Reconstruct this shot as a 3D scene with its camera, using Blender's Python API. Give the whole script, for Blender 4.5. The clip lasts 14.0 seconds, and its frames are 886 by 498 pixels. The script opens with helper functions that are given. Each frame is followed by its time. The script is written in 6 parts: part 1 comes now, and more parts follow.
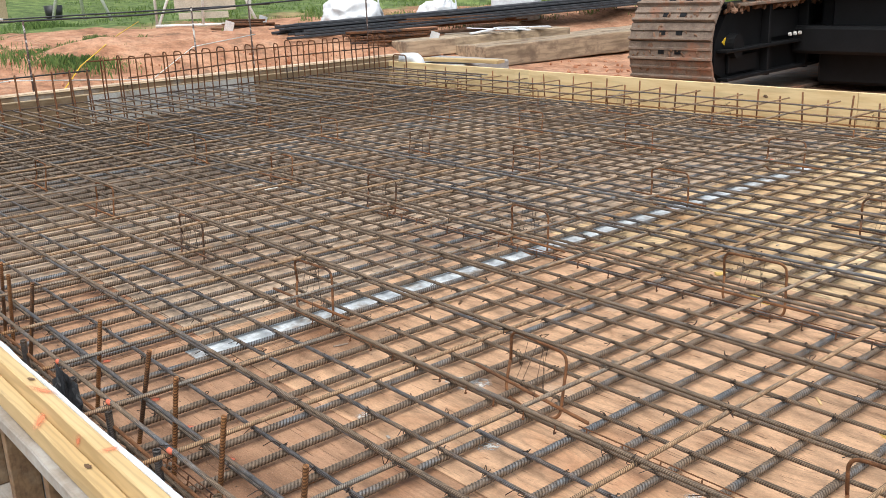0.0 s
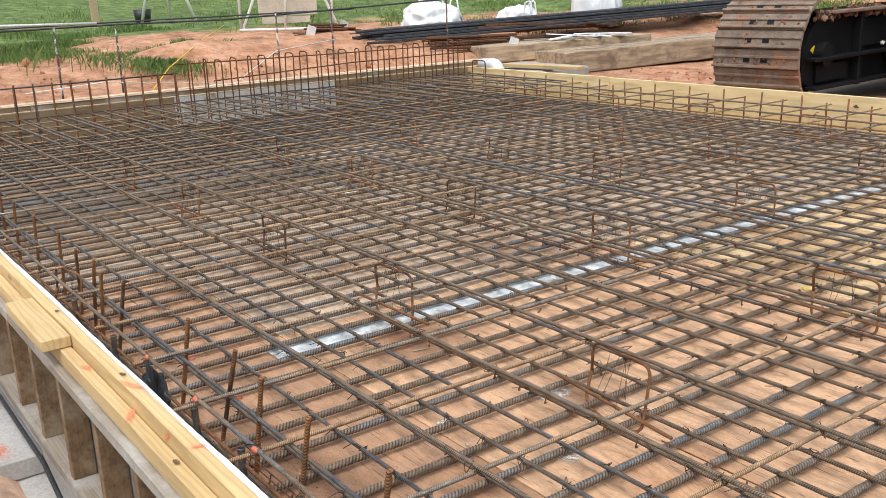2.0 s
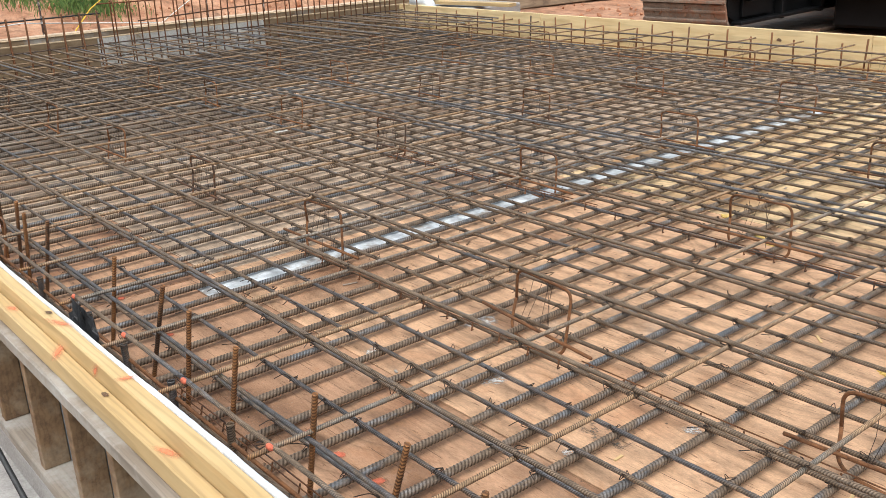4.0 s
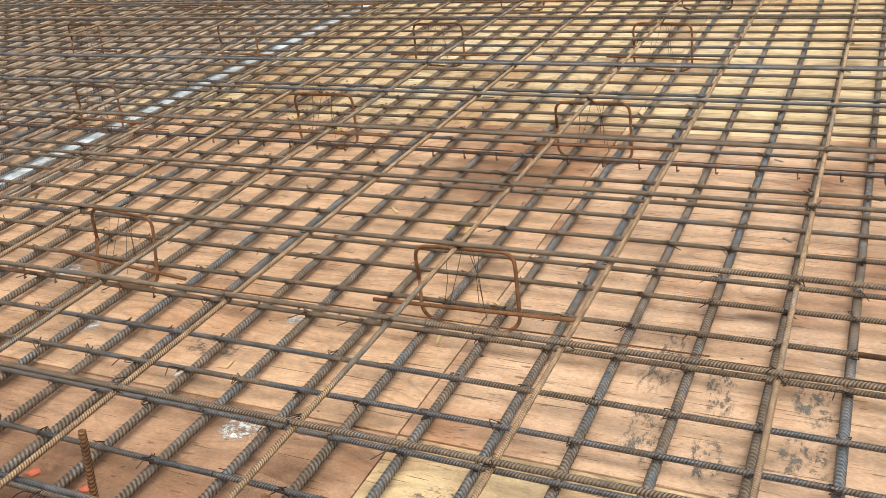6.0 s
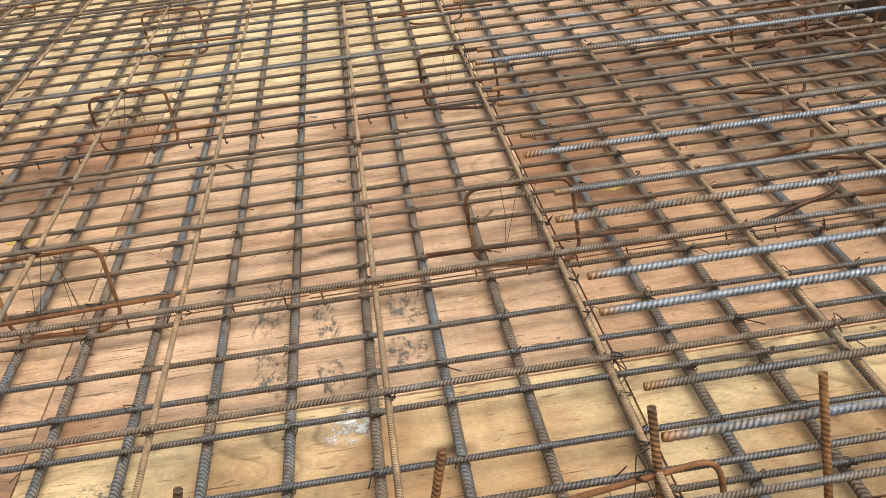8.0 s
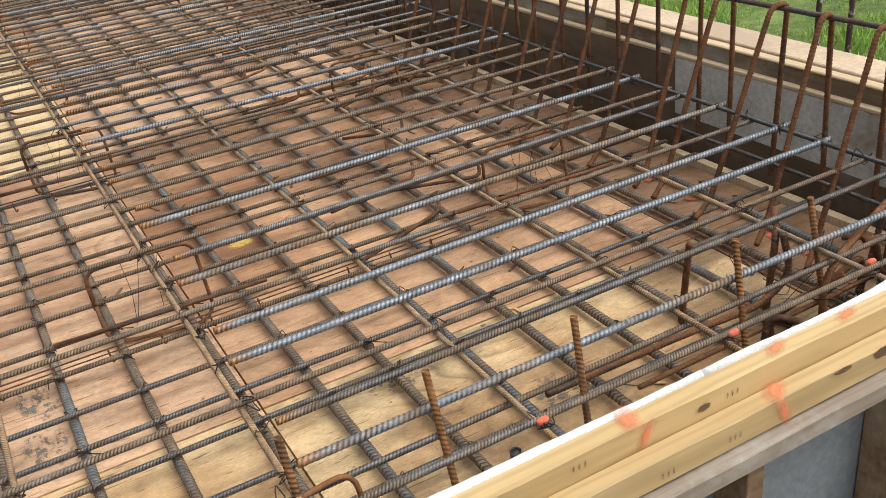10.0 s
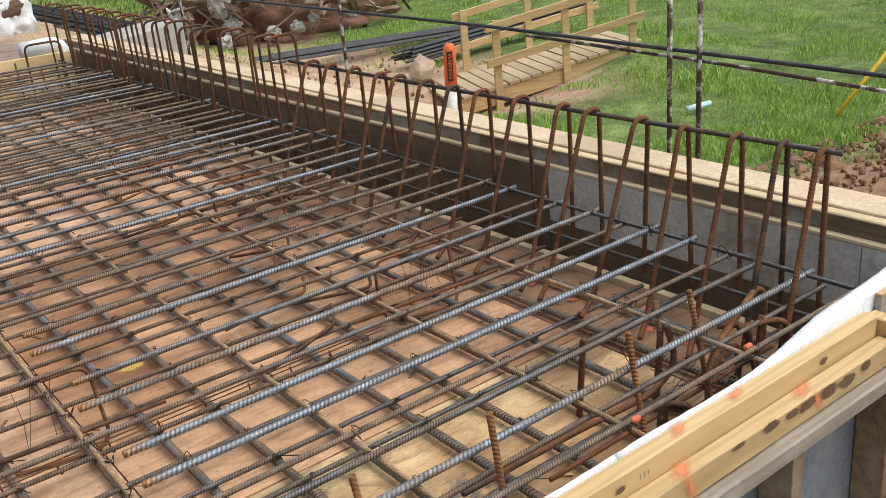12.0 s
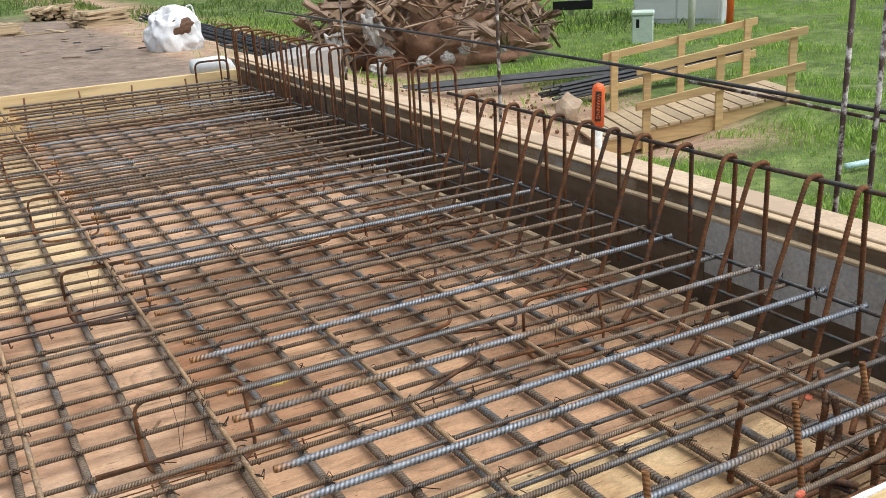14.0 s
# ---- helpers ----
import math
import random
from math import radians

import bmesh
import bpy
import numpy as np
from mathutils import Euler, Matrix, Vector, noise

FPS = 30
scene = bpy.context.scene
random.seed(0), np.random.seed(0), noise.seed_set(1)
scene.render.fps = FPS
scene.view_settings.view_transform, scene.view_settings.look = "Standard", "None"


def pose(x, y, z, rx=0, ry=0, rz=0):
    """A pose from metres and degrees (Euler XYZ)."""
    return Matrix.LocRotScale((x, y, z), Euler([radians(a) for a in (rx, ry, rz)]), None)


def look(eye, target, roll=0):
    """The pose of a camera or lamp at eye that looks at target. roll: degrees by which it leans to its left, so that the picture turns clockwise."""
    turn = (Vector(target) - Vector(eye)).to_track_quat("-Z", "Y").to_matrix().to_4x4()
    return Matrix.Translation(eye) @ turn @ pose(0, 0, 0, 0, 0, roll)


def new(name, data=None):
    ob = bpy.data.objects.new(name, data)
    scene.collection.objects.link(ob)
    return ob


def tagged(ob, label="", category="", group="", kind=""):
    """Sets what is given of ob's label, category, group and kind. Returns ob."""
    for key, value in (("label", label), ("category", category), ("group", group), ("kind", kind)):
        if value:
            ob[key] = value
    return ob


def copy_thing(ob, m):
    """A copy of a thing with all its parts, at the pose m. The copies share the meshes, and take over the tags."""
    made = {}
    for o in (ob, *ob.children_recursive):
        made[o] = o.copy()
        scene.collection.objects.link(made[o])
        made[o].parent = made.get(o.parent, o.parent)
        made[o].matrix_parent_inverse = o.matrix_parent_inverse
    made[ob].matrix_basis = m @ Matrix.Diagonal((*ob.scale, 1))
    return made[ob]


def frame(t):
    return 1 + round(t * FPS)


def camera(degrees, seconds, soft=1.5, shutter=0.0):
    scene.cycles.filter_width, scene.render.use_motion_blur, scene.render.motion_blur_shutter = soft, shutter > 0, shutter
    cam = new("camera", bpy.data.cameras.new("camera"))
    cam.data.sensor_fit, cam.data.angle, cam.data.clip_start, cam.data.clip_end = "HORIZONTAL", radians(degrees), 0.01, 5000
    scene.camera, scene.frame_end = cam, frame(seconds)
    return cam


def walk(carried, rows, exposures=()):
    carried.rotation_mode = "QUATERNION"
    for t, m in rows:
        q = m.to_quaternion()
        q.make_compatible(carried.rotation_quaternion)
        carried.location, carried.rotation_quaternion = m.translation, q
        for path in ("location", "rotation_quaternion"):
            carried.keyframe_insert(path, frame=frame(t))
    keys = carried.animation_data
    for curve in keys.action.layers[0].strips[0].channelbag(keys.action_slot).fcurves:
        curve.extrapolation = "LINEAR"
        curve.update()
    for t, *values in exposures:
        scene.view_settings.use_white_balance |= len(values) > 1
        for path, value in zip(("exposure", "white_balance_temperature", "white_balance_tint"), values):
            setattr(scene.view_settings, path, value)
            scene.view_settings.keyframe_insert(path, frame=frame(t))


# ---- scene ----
EXPOSURE = 0.94
cam = camera(50.60, 14.0, soft=0.3)
# seconds, x, y, z, yaw, pitch, roll
ROWS = [
    (0.0, -0.071, 0.101, 1.319, 50.27, -16.29, 2.46),
    (0.5, -0.079, 0.092, 1.320, 51.67, -16.03, 2.56),
    (1.0, -0.090, 0.088, 1.315, 53.21, -15.82, 2.40),
    (1.5, -0.095, 0.091, 1.319, 54.61, -15.66, 2.43),
    (2.0, -0.098, 0.078, 1.325, 54.82, -15.80, 2.33),
    (2.2, -0.093, 0.090, 1.313, 54.80, -15.76, 2.33),
    (4.3, -0.009, 0.078, 1.303, 49.40, -20.42, 2.70),
    (4.5, 0.002, 0.082, 1.294, 47.49, -20.87, 3.32),
    (5.0, 0.020, 0.105, 1.279, 41.63, -22.34, 4.70),
    (5.5, 0.072, 0.122, 1.265, 35.26, -23.88, 6.34),
    (6.0, 0.085, 0.110, 1.259, 26.74, -25.80, 6.29),
    (6.5, 0.026, 0.071, 1.253, 16.33, -27.83, 5.78),
    (7.0, -0.000, 0.000, 1.250, 5.50, -29.04, 5.29),
    (7.5, -0.013, -0.042, 1.252, -0.17, -29.34, 5.39),
    (8.0, 0.011, -0.067, 1.252, -3.71, -29.16, 6.51),
    (8.5, 0.084, -0.091, 1.228, -7.86, -28.82, 7.42),
    (9.0, 0.125, -0.137, 1.218, -12.02, -28.43, 7.66),
    (9.2, 0.138, -0.153, 1.225, -14.50, -28.57, 7.73),
    (11.3, -0.001, -0.203, 1.269, -38.20, -23.71, 5.05),
    (11.5, -0.005, -0.206, 1.271, -37.93, -22.95, 5.25),
    (12.0, -0.019, -0.200, 1.277, -36.30, -21.45, 5.25),
    (12.5, -0.032, -0.185, 1.281, -34.27, -20.79, 4.65),
    (13.0, -0.044, -0.172, 1.280, -32.53, -20.40, 4.26),
    (13.5, -0.060, -0.161, 1.283, -30.33, -19.81, 3.71),
    (14.0, -0.071, -0.141, 1.290, -28.26, -18.88, 3.13),
]


def aim(x, y, z, yaw, pitch, roll):
    """A camera pose from its place, heading, tilt and lean to the right."""
    return pose(x, y, z, 0, 0, yaw) @ pose(0, 0, 0, 90 + pitch, 0, 0) @ pose(0, 0, 0, 0, 0, -roll)


walk(cam, [(row[0], aim(*row[1:])) for row in ROWS], [(0.0, EXPOSURE + 0.04, 6150, 8), (2.5, EXPOSURE + 0.04, 6150, 8), (5.0, EXPOSURE + 0.01, 6250, 7), (7.0, EXPOSURE - 0.03, 6600, 5), (9.0, EXPOSURE - 0.07, 6550, 6), (11.5, EXPOSURE - 0.14, 6450, 8), (14.0, EXPOSURE - 0.1, 6250, 8)])

# ---------------------------------------------------------------- light
world = bpy.data.worlds.new("world")
scene.world = world
world.use_nodes = True
wn = world.node_tree
sky = wn.nodes.new("ShaderNodeTexSky")
sky.sky_type = "NISHITA"
sky.sun_disc = False
sky.sun_elevation = radians(63)
sky.sun_rotation = radians(140)
sky.air_density, sky.dust_density, sky.ozone_density = 1.6, 5.0, 1.0
haze = wn.nodes.new("ShaderNodeHueSaturation")          # thin overcast takes most of the blue out
haze.inputs["Saturation"].default_value = 0.45
wn.links.new(sky.outputs[0], haze.inputs["Color"])
wn.links.new(haze.outputs[0], wn.nodes["Background"].inputs[0])
wn.nodes["Background"].inputs[1].default_value = 0.085
sun = new("sun", bpy.data.lights.new("sun", "SUN"))
sun.data.energy, sun.data.angle, sun.data.color = 1.3, radians(70), (1.0, 0.965, 0.90)
sun.matrix_world = look((0, 0, 30), (0 + 30 * math.sin(radians(140)) * -0.5, 30 * math.cos(radians(140)) * -0.5, 0))


# ---------------------------------------------------------------- materials
def material(name):
    m = bpy.data.materials.new(name)
    m.use_nodes = True
    return m, m.node_tree, m.node_tree.nodes["Principled BSDF"]


def nd(nt, kind, **values):
    n = nt.nodes.new(kind)
    for k, v in values.items():
        n.inputs[k.replace("_", " ")].default_value = v
    return n


def coords(nt, scale=(1, 1, 1), shift=True, kind="Object"):
    """Texture coordinates stretched by scale; shifted object by object."""
    tc = nt.nodes.new("ShaderNodeTexCoord")
    mp = nt.nodes.new("ShaderNodeMapping")
    mp.inputs["Scale"].default_value = scale
    nt.links.new(tc.outputs[kind], mp.inputs["Vector"])
    if shift:
        info = nt.nodes.new("ShaderNodeObjectInfo")
        mul = nt.nodes.new("ShaderNodeVectorMath")
        mul.operation = "SCALE"
        mul.inputs[0].default_value = (37.0, 23.0, 11.0)
        nt.links.new(info.outputs["Random"], mul.inputs["Scale"])
        nt.links.new(mul.outputs[0], mp.inputs["Location"])
    return mp.outputs[0]


def noise_tex(nt, vec, scale, detail=4.0, rough=0.6):
    n = nd(nt, "ShaderNodeTexNoise", Scale=scale, Detail=detail, Roughness=rough)
    nt.links.new(vec, n.inputs["Vector"])
    return n.outputs["Fac"]


def ramp(nt, fac, stops):
    r = nt.nodes.new("ShaderNodeValToRGB")
    el = r.color_ramp.elements
    while len(el) < len(stops):
        el.new(0.5)
    for e, (p, c) in zip(el, stops):
        e.position, e.color = p, (*c, 1) if len(c) == 3 else c
    nt.links.new(fac, r.inputs[0])
    return r.outputs["Color"]


def mix(nt, fac, a, b, mode="MIX"):
    m = nt.nodes.new("ShaderNodeMix")
    m.data_type, m.blend_type = "RGBA", mode
    for sock, v in ((m.inputs[0], fac), (m.inputs[6], a), (m.inputs[7], b)):
        if isinstance(v, (int, float)):
            sock.default_value = v
        elif isinstance(v, tuple):
            sock.default_value = (*v, 1)
        else:
            nt.links.new(v, sock)
    return m.outputs[2]


def grey(v):
    return (v, v, v)


def bump(nt, bsdf, height, strength, distance):
    b = nd(nt, "ShaderNodeBump", Strength=strength, Distance=distance)
    nt.links.new(height, b.inputs["Height"])
    nt.links.new(b.outputs[0], bsdf.inputs["Normal"])


def rebar_material(name, steel, rust, amount, metal=0.35, rough=0.5, pitch=0.0):
    """Deformed bar: mill scale, rust in long and short patches, dirt and painted shade between lightened lugs, tones
    bar by bar.
    """
    m, nt, b = material(name)
    long_v = coords(nt, (1.0, 8.0, 8.0))
    v = coords(nt)
    info = nt.nodes.new("ShaderNodeObjectInfo")

    def madd(x, k, c):
        n = nt.nodes.new("ShaderNodeMath")
        n.operation = "MULTIPLY_ADD"
        n.inputs[1].default_value = k
        nt.links.new(x, n.inputs[0])
        if isinstance(c, float):
            n.inputs[2].default_value = c
        else:
            nt.links.new(c, n.inputs[2])
        return n.outputs[0]
    patches = madd(noise_tex(nt, long_v, 1.9, 5.0, 0.7), 0.6, madd(noise_tex(nt, coords(nt, (1.0, 3.0, 3.0)), 9.0, 4.0, 0.7), 0.4, -0.0))
    fac = ramp(nt, madd(info.outputs["Random"], 0.2, patches), [(0.76 - amount * 0.5, grey(0)), (0.86 - amount * 0.5, grey(1))])
    speck = noise_tex(nt, v, 60.0, 5.0, 0.75)
    fine = noise_tex(nt, v, 190.0, 3.0, 0.7)
    tone = ramp(nt, noise_tex(nt, coords(nt, (1.0, 2.0, 2.0)), 22.0, 4.0, 0.7), [(0.32, grey(0.6)), (0.52, grey(1.0)), (0.72, grey(1.5))])
    col = mix(nt, 1.0, mix(nt, fac, steel, rust), tone, "MULTIPLY")
    # flaked dark scale, bright orange rust blooms, chalky dust
    col = mix(nt, ramp(nt, speck, [(0.30, grey(0.9)), (0.42, grey(0))]), col, tuple(c * 0.25 for c in rust))
    bloom = ramp(nt, noise_tex(nt, coords(nt, (1.0, 3.0, 3.0)), 13.0, 5.0, 0.75), [(0.58, grey(0)), (0.74, grey(0.6))])
    col = mix(nt, bloom, col, (min(1.0, rust[0] * 1.25), rust[1] * 1.02, rust[2] * 0.8))
    dust = ramp(nt, noise_tex(nt, long_v, 7.0, 4.0, 0.7), [(0.52, grey(0)), (0.74, grey(0.5))])
    col = mix(nt, dust, col, tuple(min(1, (0.6 * a + 0.4 * c) * 1.4) for a, c in zip(steel, rust)))
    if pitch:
        # bright rust at the cropped end
        sep = nt.nodes.new("ShaderNodeSeparateXYZ")
        nt.links.new(coords(nt, shift=False), sep.inputs[0])
        end = nt.nodes.new("ShaderNodeMapRange")
        end.inputs["From Min"].default_value, end.inputs["From Max"].default_value = 0.055, 0.0
        nt.links.new(sep.outputs["X"], end.inputs["Value"])
        col = mix(nt, end.outputs[0], col, (0.30, 0.15, 0.055))
        # dirt and painted shade in the slanted grooves, lug tops lightened, uneven along the bar
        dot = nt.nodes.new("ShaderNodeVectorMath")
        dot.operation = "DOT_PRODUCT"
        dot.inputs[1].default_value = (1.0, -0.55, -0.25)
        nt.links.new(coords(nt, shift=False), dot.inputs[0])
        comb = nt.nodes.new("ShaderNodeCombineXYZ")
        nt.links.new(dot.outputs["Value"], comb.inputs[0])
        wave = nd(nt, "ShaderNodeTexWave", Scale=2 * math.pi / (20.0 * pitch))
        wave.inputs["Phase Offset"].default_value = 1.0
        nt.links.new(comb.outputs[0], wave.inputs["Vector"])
        groove_mask = ramp(nt, noise_tex(nt, coords(nt, (1.0, 3.0, 3.0)), 10.0, 5.0, 0.7), [(0.34, grey(0.25)), (0.60, grey(1.0))])
        col = mix(nt, groove_mask, col, mix(nt, 1.0, col, ramp(nt, wave.outputs["Fac"], [(0.0, (0.32, 0.26, 0.21)), (0.35, (0.60, 0.54, 0.48)), (0.55, grey(1.1)), (1.0, grey(1.45))]), "MULTIPLY"))
    col = mix(nt, 1.0, col, ramp(nt, fine, [(0.3, grey(0.7)), (0.7, grey(1.25))]), "MULTIPLY")
    nt.links.new(col, b.inputs["Base Color"])
    mt = ramp(nt, fac, [(0.0, grey(metal)), (1.0, grey(metal * 0.2))])
    nt.links.new(mt, b.inputs["Metallic"])
    rr = ramp(nt, fac, [(0.0, grey(rough - 0.1)), (1.0, grey(min(0.95, rough + 0.28)))])
    nt.links.new(rr, b.inputs["Roughness"])
    bump(nt, b, speck, 0.45, 0.002)
    return m


def wood_material(name, light, dark, grain=(1.2, 18.0, 18.0), rough=0.7, wear=None, spread=0.25):
    """Sawn softwood along local X: streaky grain, knots, tone by piece."""
    m, nt, b = material(name)
    v = coords(nt, grain)
    g = noise_tex(nt, v, 2.2, 6.0, 0.6)
    wave = nd(nt, "ShaderNodeTexWave", Scale=1.3, Distortion=7.0, Detail=3.0)
    wave.inputs["Detail Scale"].default_value = 1.2
    wave.bands_direction = "Y"
    nt.links.new(v, wave.inputs["Vector"])
    col = ramp(nt, g, [(0.25, dark), (0.6, light)])
    lines = ramp(nt, wave.outputs["Fac"], [(0.0, grey(0.80)), (0.5, grey(1.0))])
    col = mix(nt, 0.8, col, lines, "MULTIPLY")
    info = nt.nodes.new("ShaderNodeObjectInfo")
    tone = ramp(nt, info.outputs["Random"], [(0.0, grey(1 - spread)), (1.0, grey(1.0))])
    col = mix(nt, 1.0, col, tone, "MULTIPLY")
    knots = nd(nt, "ShaderNodeTexVoronoi", Scale=1.0)
    nt.links.new(coords(nt, (1.6, 5.0, 5.0)), knots.inputs["Vector"])
    kf = ramp(nt, knots.outputs["Distance"], [(0.03, grey(1)), (0.09, grey(0))])
    col = mix(nt, kf, col, tuple(c * 0.3 for c in dark))
    if wear:
        wf = ramp(nt, noise_tex(nt, coords(nt, (1, 1, 1)), 3.0, 6.0, 0.7), [(0.5, grey(0)), (0.68, grey(1))])
        col = mix(nt, wf, col, wear)
    nt.links.new(col, b.inputs["Base Color"])
    b.inputs["Roughness"].default_value = rough
    bump(nt, b, g, 0.25, 0.003)
    return m


def ply_material(name, tones, figure=0.5):
    """Deck plywood, rain-stained: veneer figure, splits, knots and scuffs, tone by sheet."""
    m, nt, b = material(name)
    info = nt.nodes.new("ShaderNodeObjectInfo")
    base = ramp(nt, info.outputs["Random"], [(0.0, tones[0]), (0.5, tones[1]), (1.0, tones[2])])
    flat = coords(nt)
    v = coords(nt, (0.9, 5.5, 1.0))
    g = noise_tex(nt, v, 2.4, 9.0, 0.66)
    col = mix(nt, 1.0, base, ramp(nt, g, [(0.28, grey(0.60)), (0.46, grey(0.95)), (0.70, grey(1.15))]), "MULTIPLY")
    # cathedral figure of the rotary-cut face: thin brown lines that bend and close
    warp = nd(nt, "ShaderNodeTexNoise", Scale=1.1, Detail=2.0, Roughness=0.5)
    nt.links.new(coords(nt, (0.7, 2.2, 1.0)), warp.inputs["Vector"])
    rings = nt.nodes.new("ShaderNodeMath")
    rings.operation = "MULTIPLY"
    rings.inputs[1].default_value = 26.0
    nt.links.new(warp.outputs["Fac"], rings.inputs[0])
    fr = nt.nodes.new("ShaderNodeMath")
    fr.operation = "FRACT"
    nt.links.new(rings.outputs[0], fr.inputs[0])
    line = ramp(nt, fr.outputs[0], [(0.0, grey(0.45)), (0.10, grey(0.75)), (0.34, grey(1.04)), (0.86, grey(1.06)), (1.0, grey(0.5))])
    where = ramp(nt, noise_tex(nt, flat, 1.7, 3.0, 0.6), [(0.38, grey(0.12)), (0.62, grey(figure))])
    col = mix(nt, where, col, mix(nt, 1.0, col, line, "MULTIPLY"))
    # blotches, rain-dark areas, rust wash, cement dust
    blotch = ramp(nt, noise_tex(nt, flat, 3.2, 6.0, 0.68), [(0.32, grey(0.58)), (0.48, grey(0.95)), (0.68, grey(1.12))])
    col = mix(nt, 1.0, col, blotch, "MULTIPLY")
    wet = ramp(nt, noise_tex(nt, flat, 1.3, 5.0, 0.65), [(0.50, grey(0)), (0.66, grey(1))])
    col = mix(nt, wet, col, mix(nt, 1.0, col, (0.66, 0.54, 0.47), "MULTIPLY"))
    wash = ramp(nt, noise_tex(nt, coords(nt, (1.0, 1.7, 1.0)), 6.5, 5.0, 0.7), [(0.56, grey(0)), (0.70, grey(0.55))])
    col = mix(nt, wash, col, (0.34, 0.165, 0.075))
    dust = ramp(nt, noise_tex(nt, flat, 2.1, 7.0, 0.72), [(0.60, grey(0)), (0.76, grey(0.5))])
    col = mix(nt, dust, col, (0.52, 0.44, 0.36))
    # splits along the grain, flecks, knots, chips
    split = ramp(nt, noise_tex(nt, coords(nt, (2.0, 75.0, 1.0)), 2.0, 2.0, 0.5), [(0.67, grey(0)), (0.71, grey(0.85))])
    col = mix(nt, split, col, (0.12, 0.065, 0.035))
    fleck = ramp(nt, noise_tex(nt, coords(nt, (7.0, 40.0, 1.0)), 2.6, 2.0, 0.5), [(0.66, grey(0)), (0.72, grey(0.7))])
    col = mix(nt, fleck, col, (0.16, 0.085, 0.045))
    knots = nd(nt, "ShaderNodeTexVoronoi", Scale=2.6)
    nt.links.new(coords(nt, (0.55, 1.5, 1.0)), knots.inputs["Vector"])
    kf = ramp(nt, knots.outputs["Distance"], [(0.03, grey(0.85)), (0.10, grey(0))])
    col = mix(nt, kf, col, (0.10, 0.055, 0.03))
    col = mix(nt, 1.0, col, ramp(nt, noise_tex(nt, coords(nt, (1.0, 2.5, 1.0)), 90.0, 4.0, 0.75), [(0.3, grey(0.76)), (0.7, grey(1.16))]), "MULTIPLY")
    chips = ramp(nt, noise_tex(nt, coords(nt, (0.8, 1.3, 1.0)), 30.0, 3.0, 0.6), [(0.70, grey(0)), (0.75, grey(0.85))])
    col = mix(nt, chips, col, (0.06, 0.04, 0.028))
    nt.links.new(col, b.inputs["Base Color"])
    rr = ramp(nt, wet, [(0.0, grey(0.75)), (1.0, grey(0.5))])
    nt.links.new(rr, b.inputs["Roughness"])
    b.inputs["Specular IOR Level"].default_value = 0.3
    bump(nt, b, g, 0.3, 0.002)
    return m


def rough_material(name, a, b2, scale=6.0, rough=0.9, fine=60.0, depth=0.01, stain=None, metal=0.0):
    """Two-scale mottled surface: concrete, soil, cloth."""
    m, nt, b = material(name)
    v = coords(nt)
    n1 = noise_tex(nt, v, scale, 6.0, 0.65)
    n2 = noise_tex(nt, v, fine, 4.0, 0.7)
    col = ramp(nt, n1, [(0.3, a), (0.68, b2)])
    col = mix(nt, 1.0, col, ramp(nt, n2, [(0.25, grey(0.7)), (0.75, grey(1.2))]), "MULTIPLY")
    if stain:
        sf = ramp(nt, noise_tex(nt, v, scale * 0.4, 5.0, 0.7), [(0.52, grey(0)), (0.62, grey(1))])
        col = mix(nt, sf, col, stain)
    nt.links.new(col, b.inputs["Base Color"])
    b.inputs["Roughness"].default_value = rough
    b.inputs["Metallic"].default_value = metal
    bump(nt, b, n2, 0.5, depth)
    return m


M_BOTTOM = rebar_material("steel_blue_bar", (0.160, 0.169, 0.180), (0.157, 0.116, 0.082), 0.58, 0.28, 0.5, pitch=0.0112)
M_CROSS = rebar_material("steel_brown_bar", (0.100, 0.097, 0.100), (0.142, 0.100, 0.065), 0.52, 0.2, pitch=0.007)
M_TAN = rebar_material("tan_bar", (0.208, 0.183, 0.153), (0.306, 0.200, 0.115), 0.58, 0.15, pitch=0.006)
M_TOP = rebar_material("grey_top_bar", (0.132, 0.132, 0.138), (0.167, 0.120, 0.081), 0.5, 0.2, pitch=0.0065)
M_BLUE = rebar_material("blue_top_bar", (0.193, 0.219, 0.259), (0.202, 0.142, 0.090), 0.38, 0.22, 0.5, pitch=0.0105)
M_RUST = rebar_material("dark_rusty_bar", (0.030, 0.016, 0.011), (0.135, 0.054, 0.020), 0.54, 0.0, 0.75)
M_RUSTY = rebar_material("brown_rusty_bar", (0.055, 0.030, 0.018), (0.19, 0.082, 0.033), 0.57, 0.0, 0.75)
M_ROD = rebar_material("dark_steel_rod", (0.05, 0.053, 0.058), (0.085, 0.055, 0.038), 0.4, 0.3, 0.55)
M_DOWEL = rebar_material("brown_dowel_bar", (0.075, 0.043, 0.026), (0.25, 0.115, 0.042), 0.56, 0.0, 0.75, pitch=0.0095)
M_PLY = ply_material("red_plywood", [(0.52, 0.31, 0.185), (0.59, 0.36, 0.215), (0.65, 0.41, 0.25)])
M_REDPLY = ply_material("red_brown_plywood", [(0.42, 0.24, 0.145), (0.47, 0.275, 0.165), (0.52, 0.315, 0.19)])
M_GREYPLY = ply_material("weathered_plywood", [(0.51, 0.375, 0.265), (0.565, 0.42, 0.30), (0.62, 0.465, 0.335)])
M_DARKPLY = ply_material("dark_brown_plywood", [(0.20, 0.15, 0.11), (0.23, 0.172, 0.128), (0.27, 0.20, 0.15)])
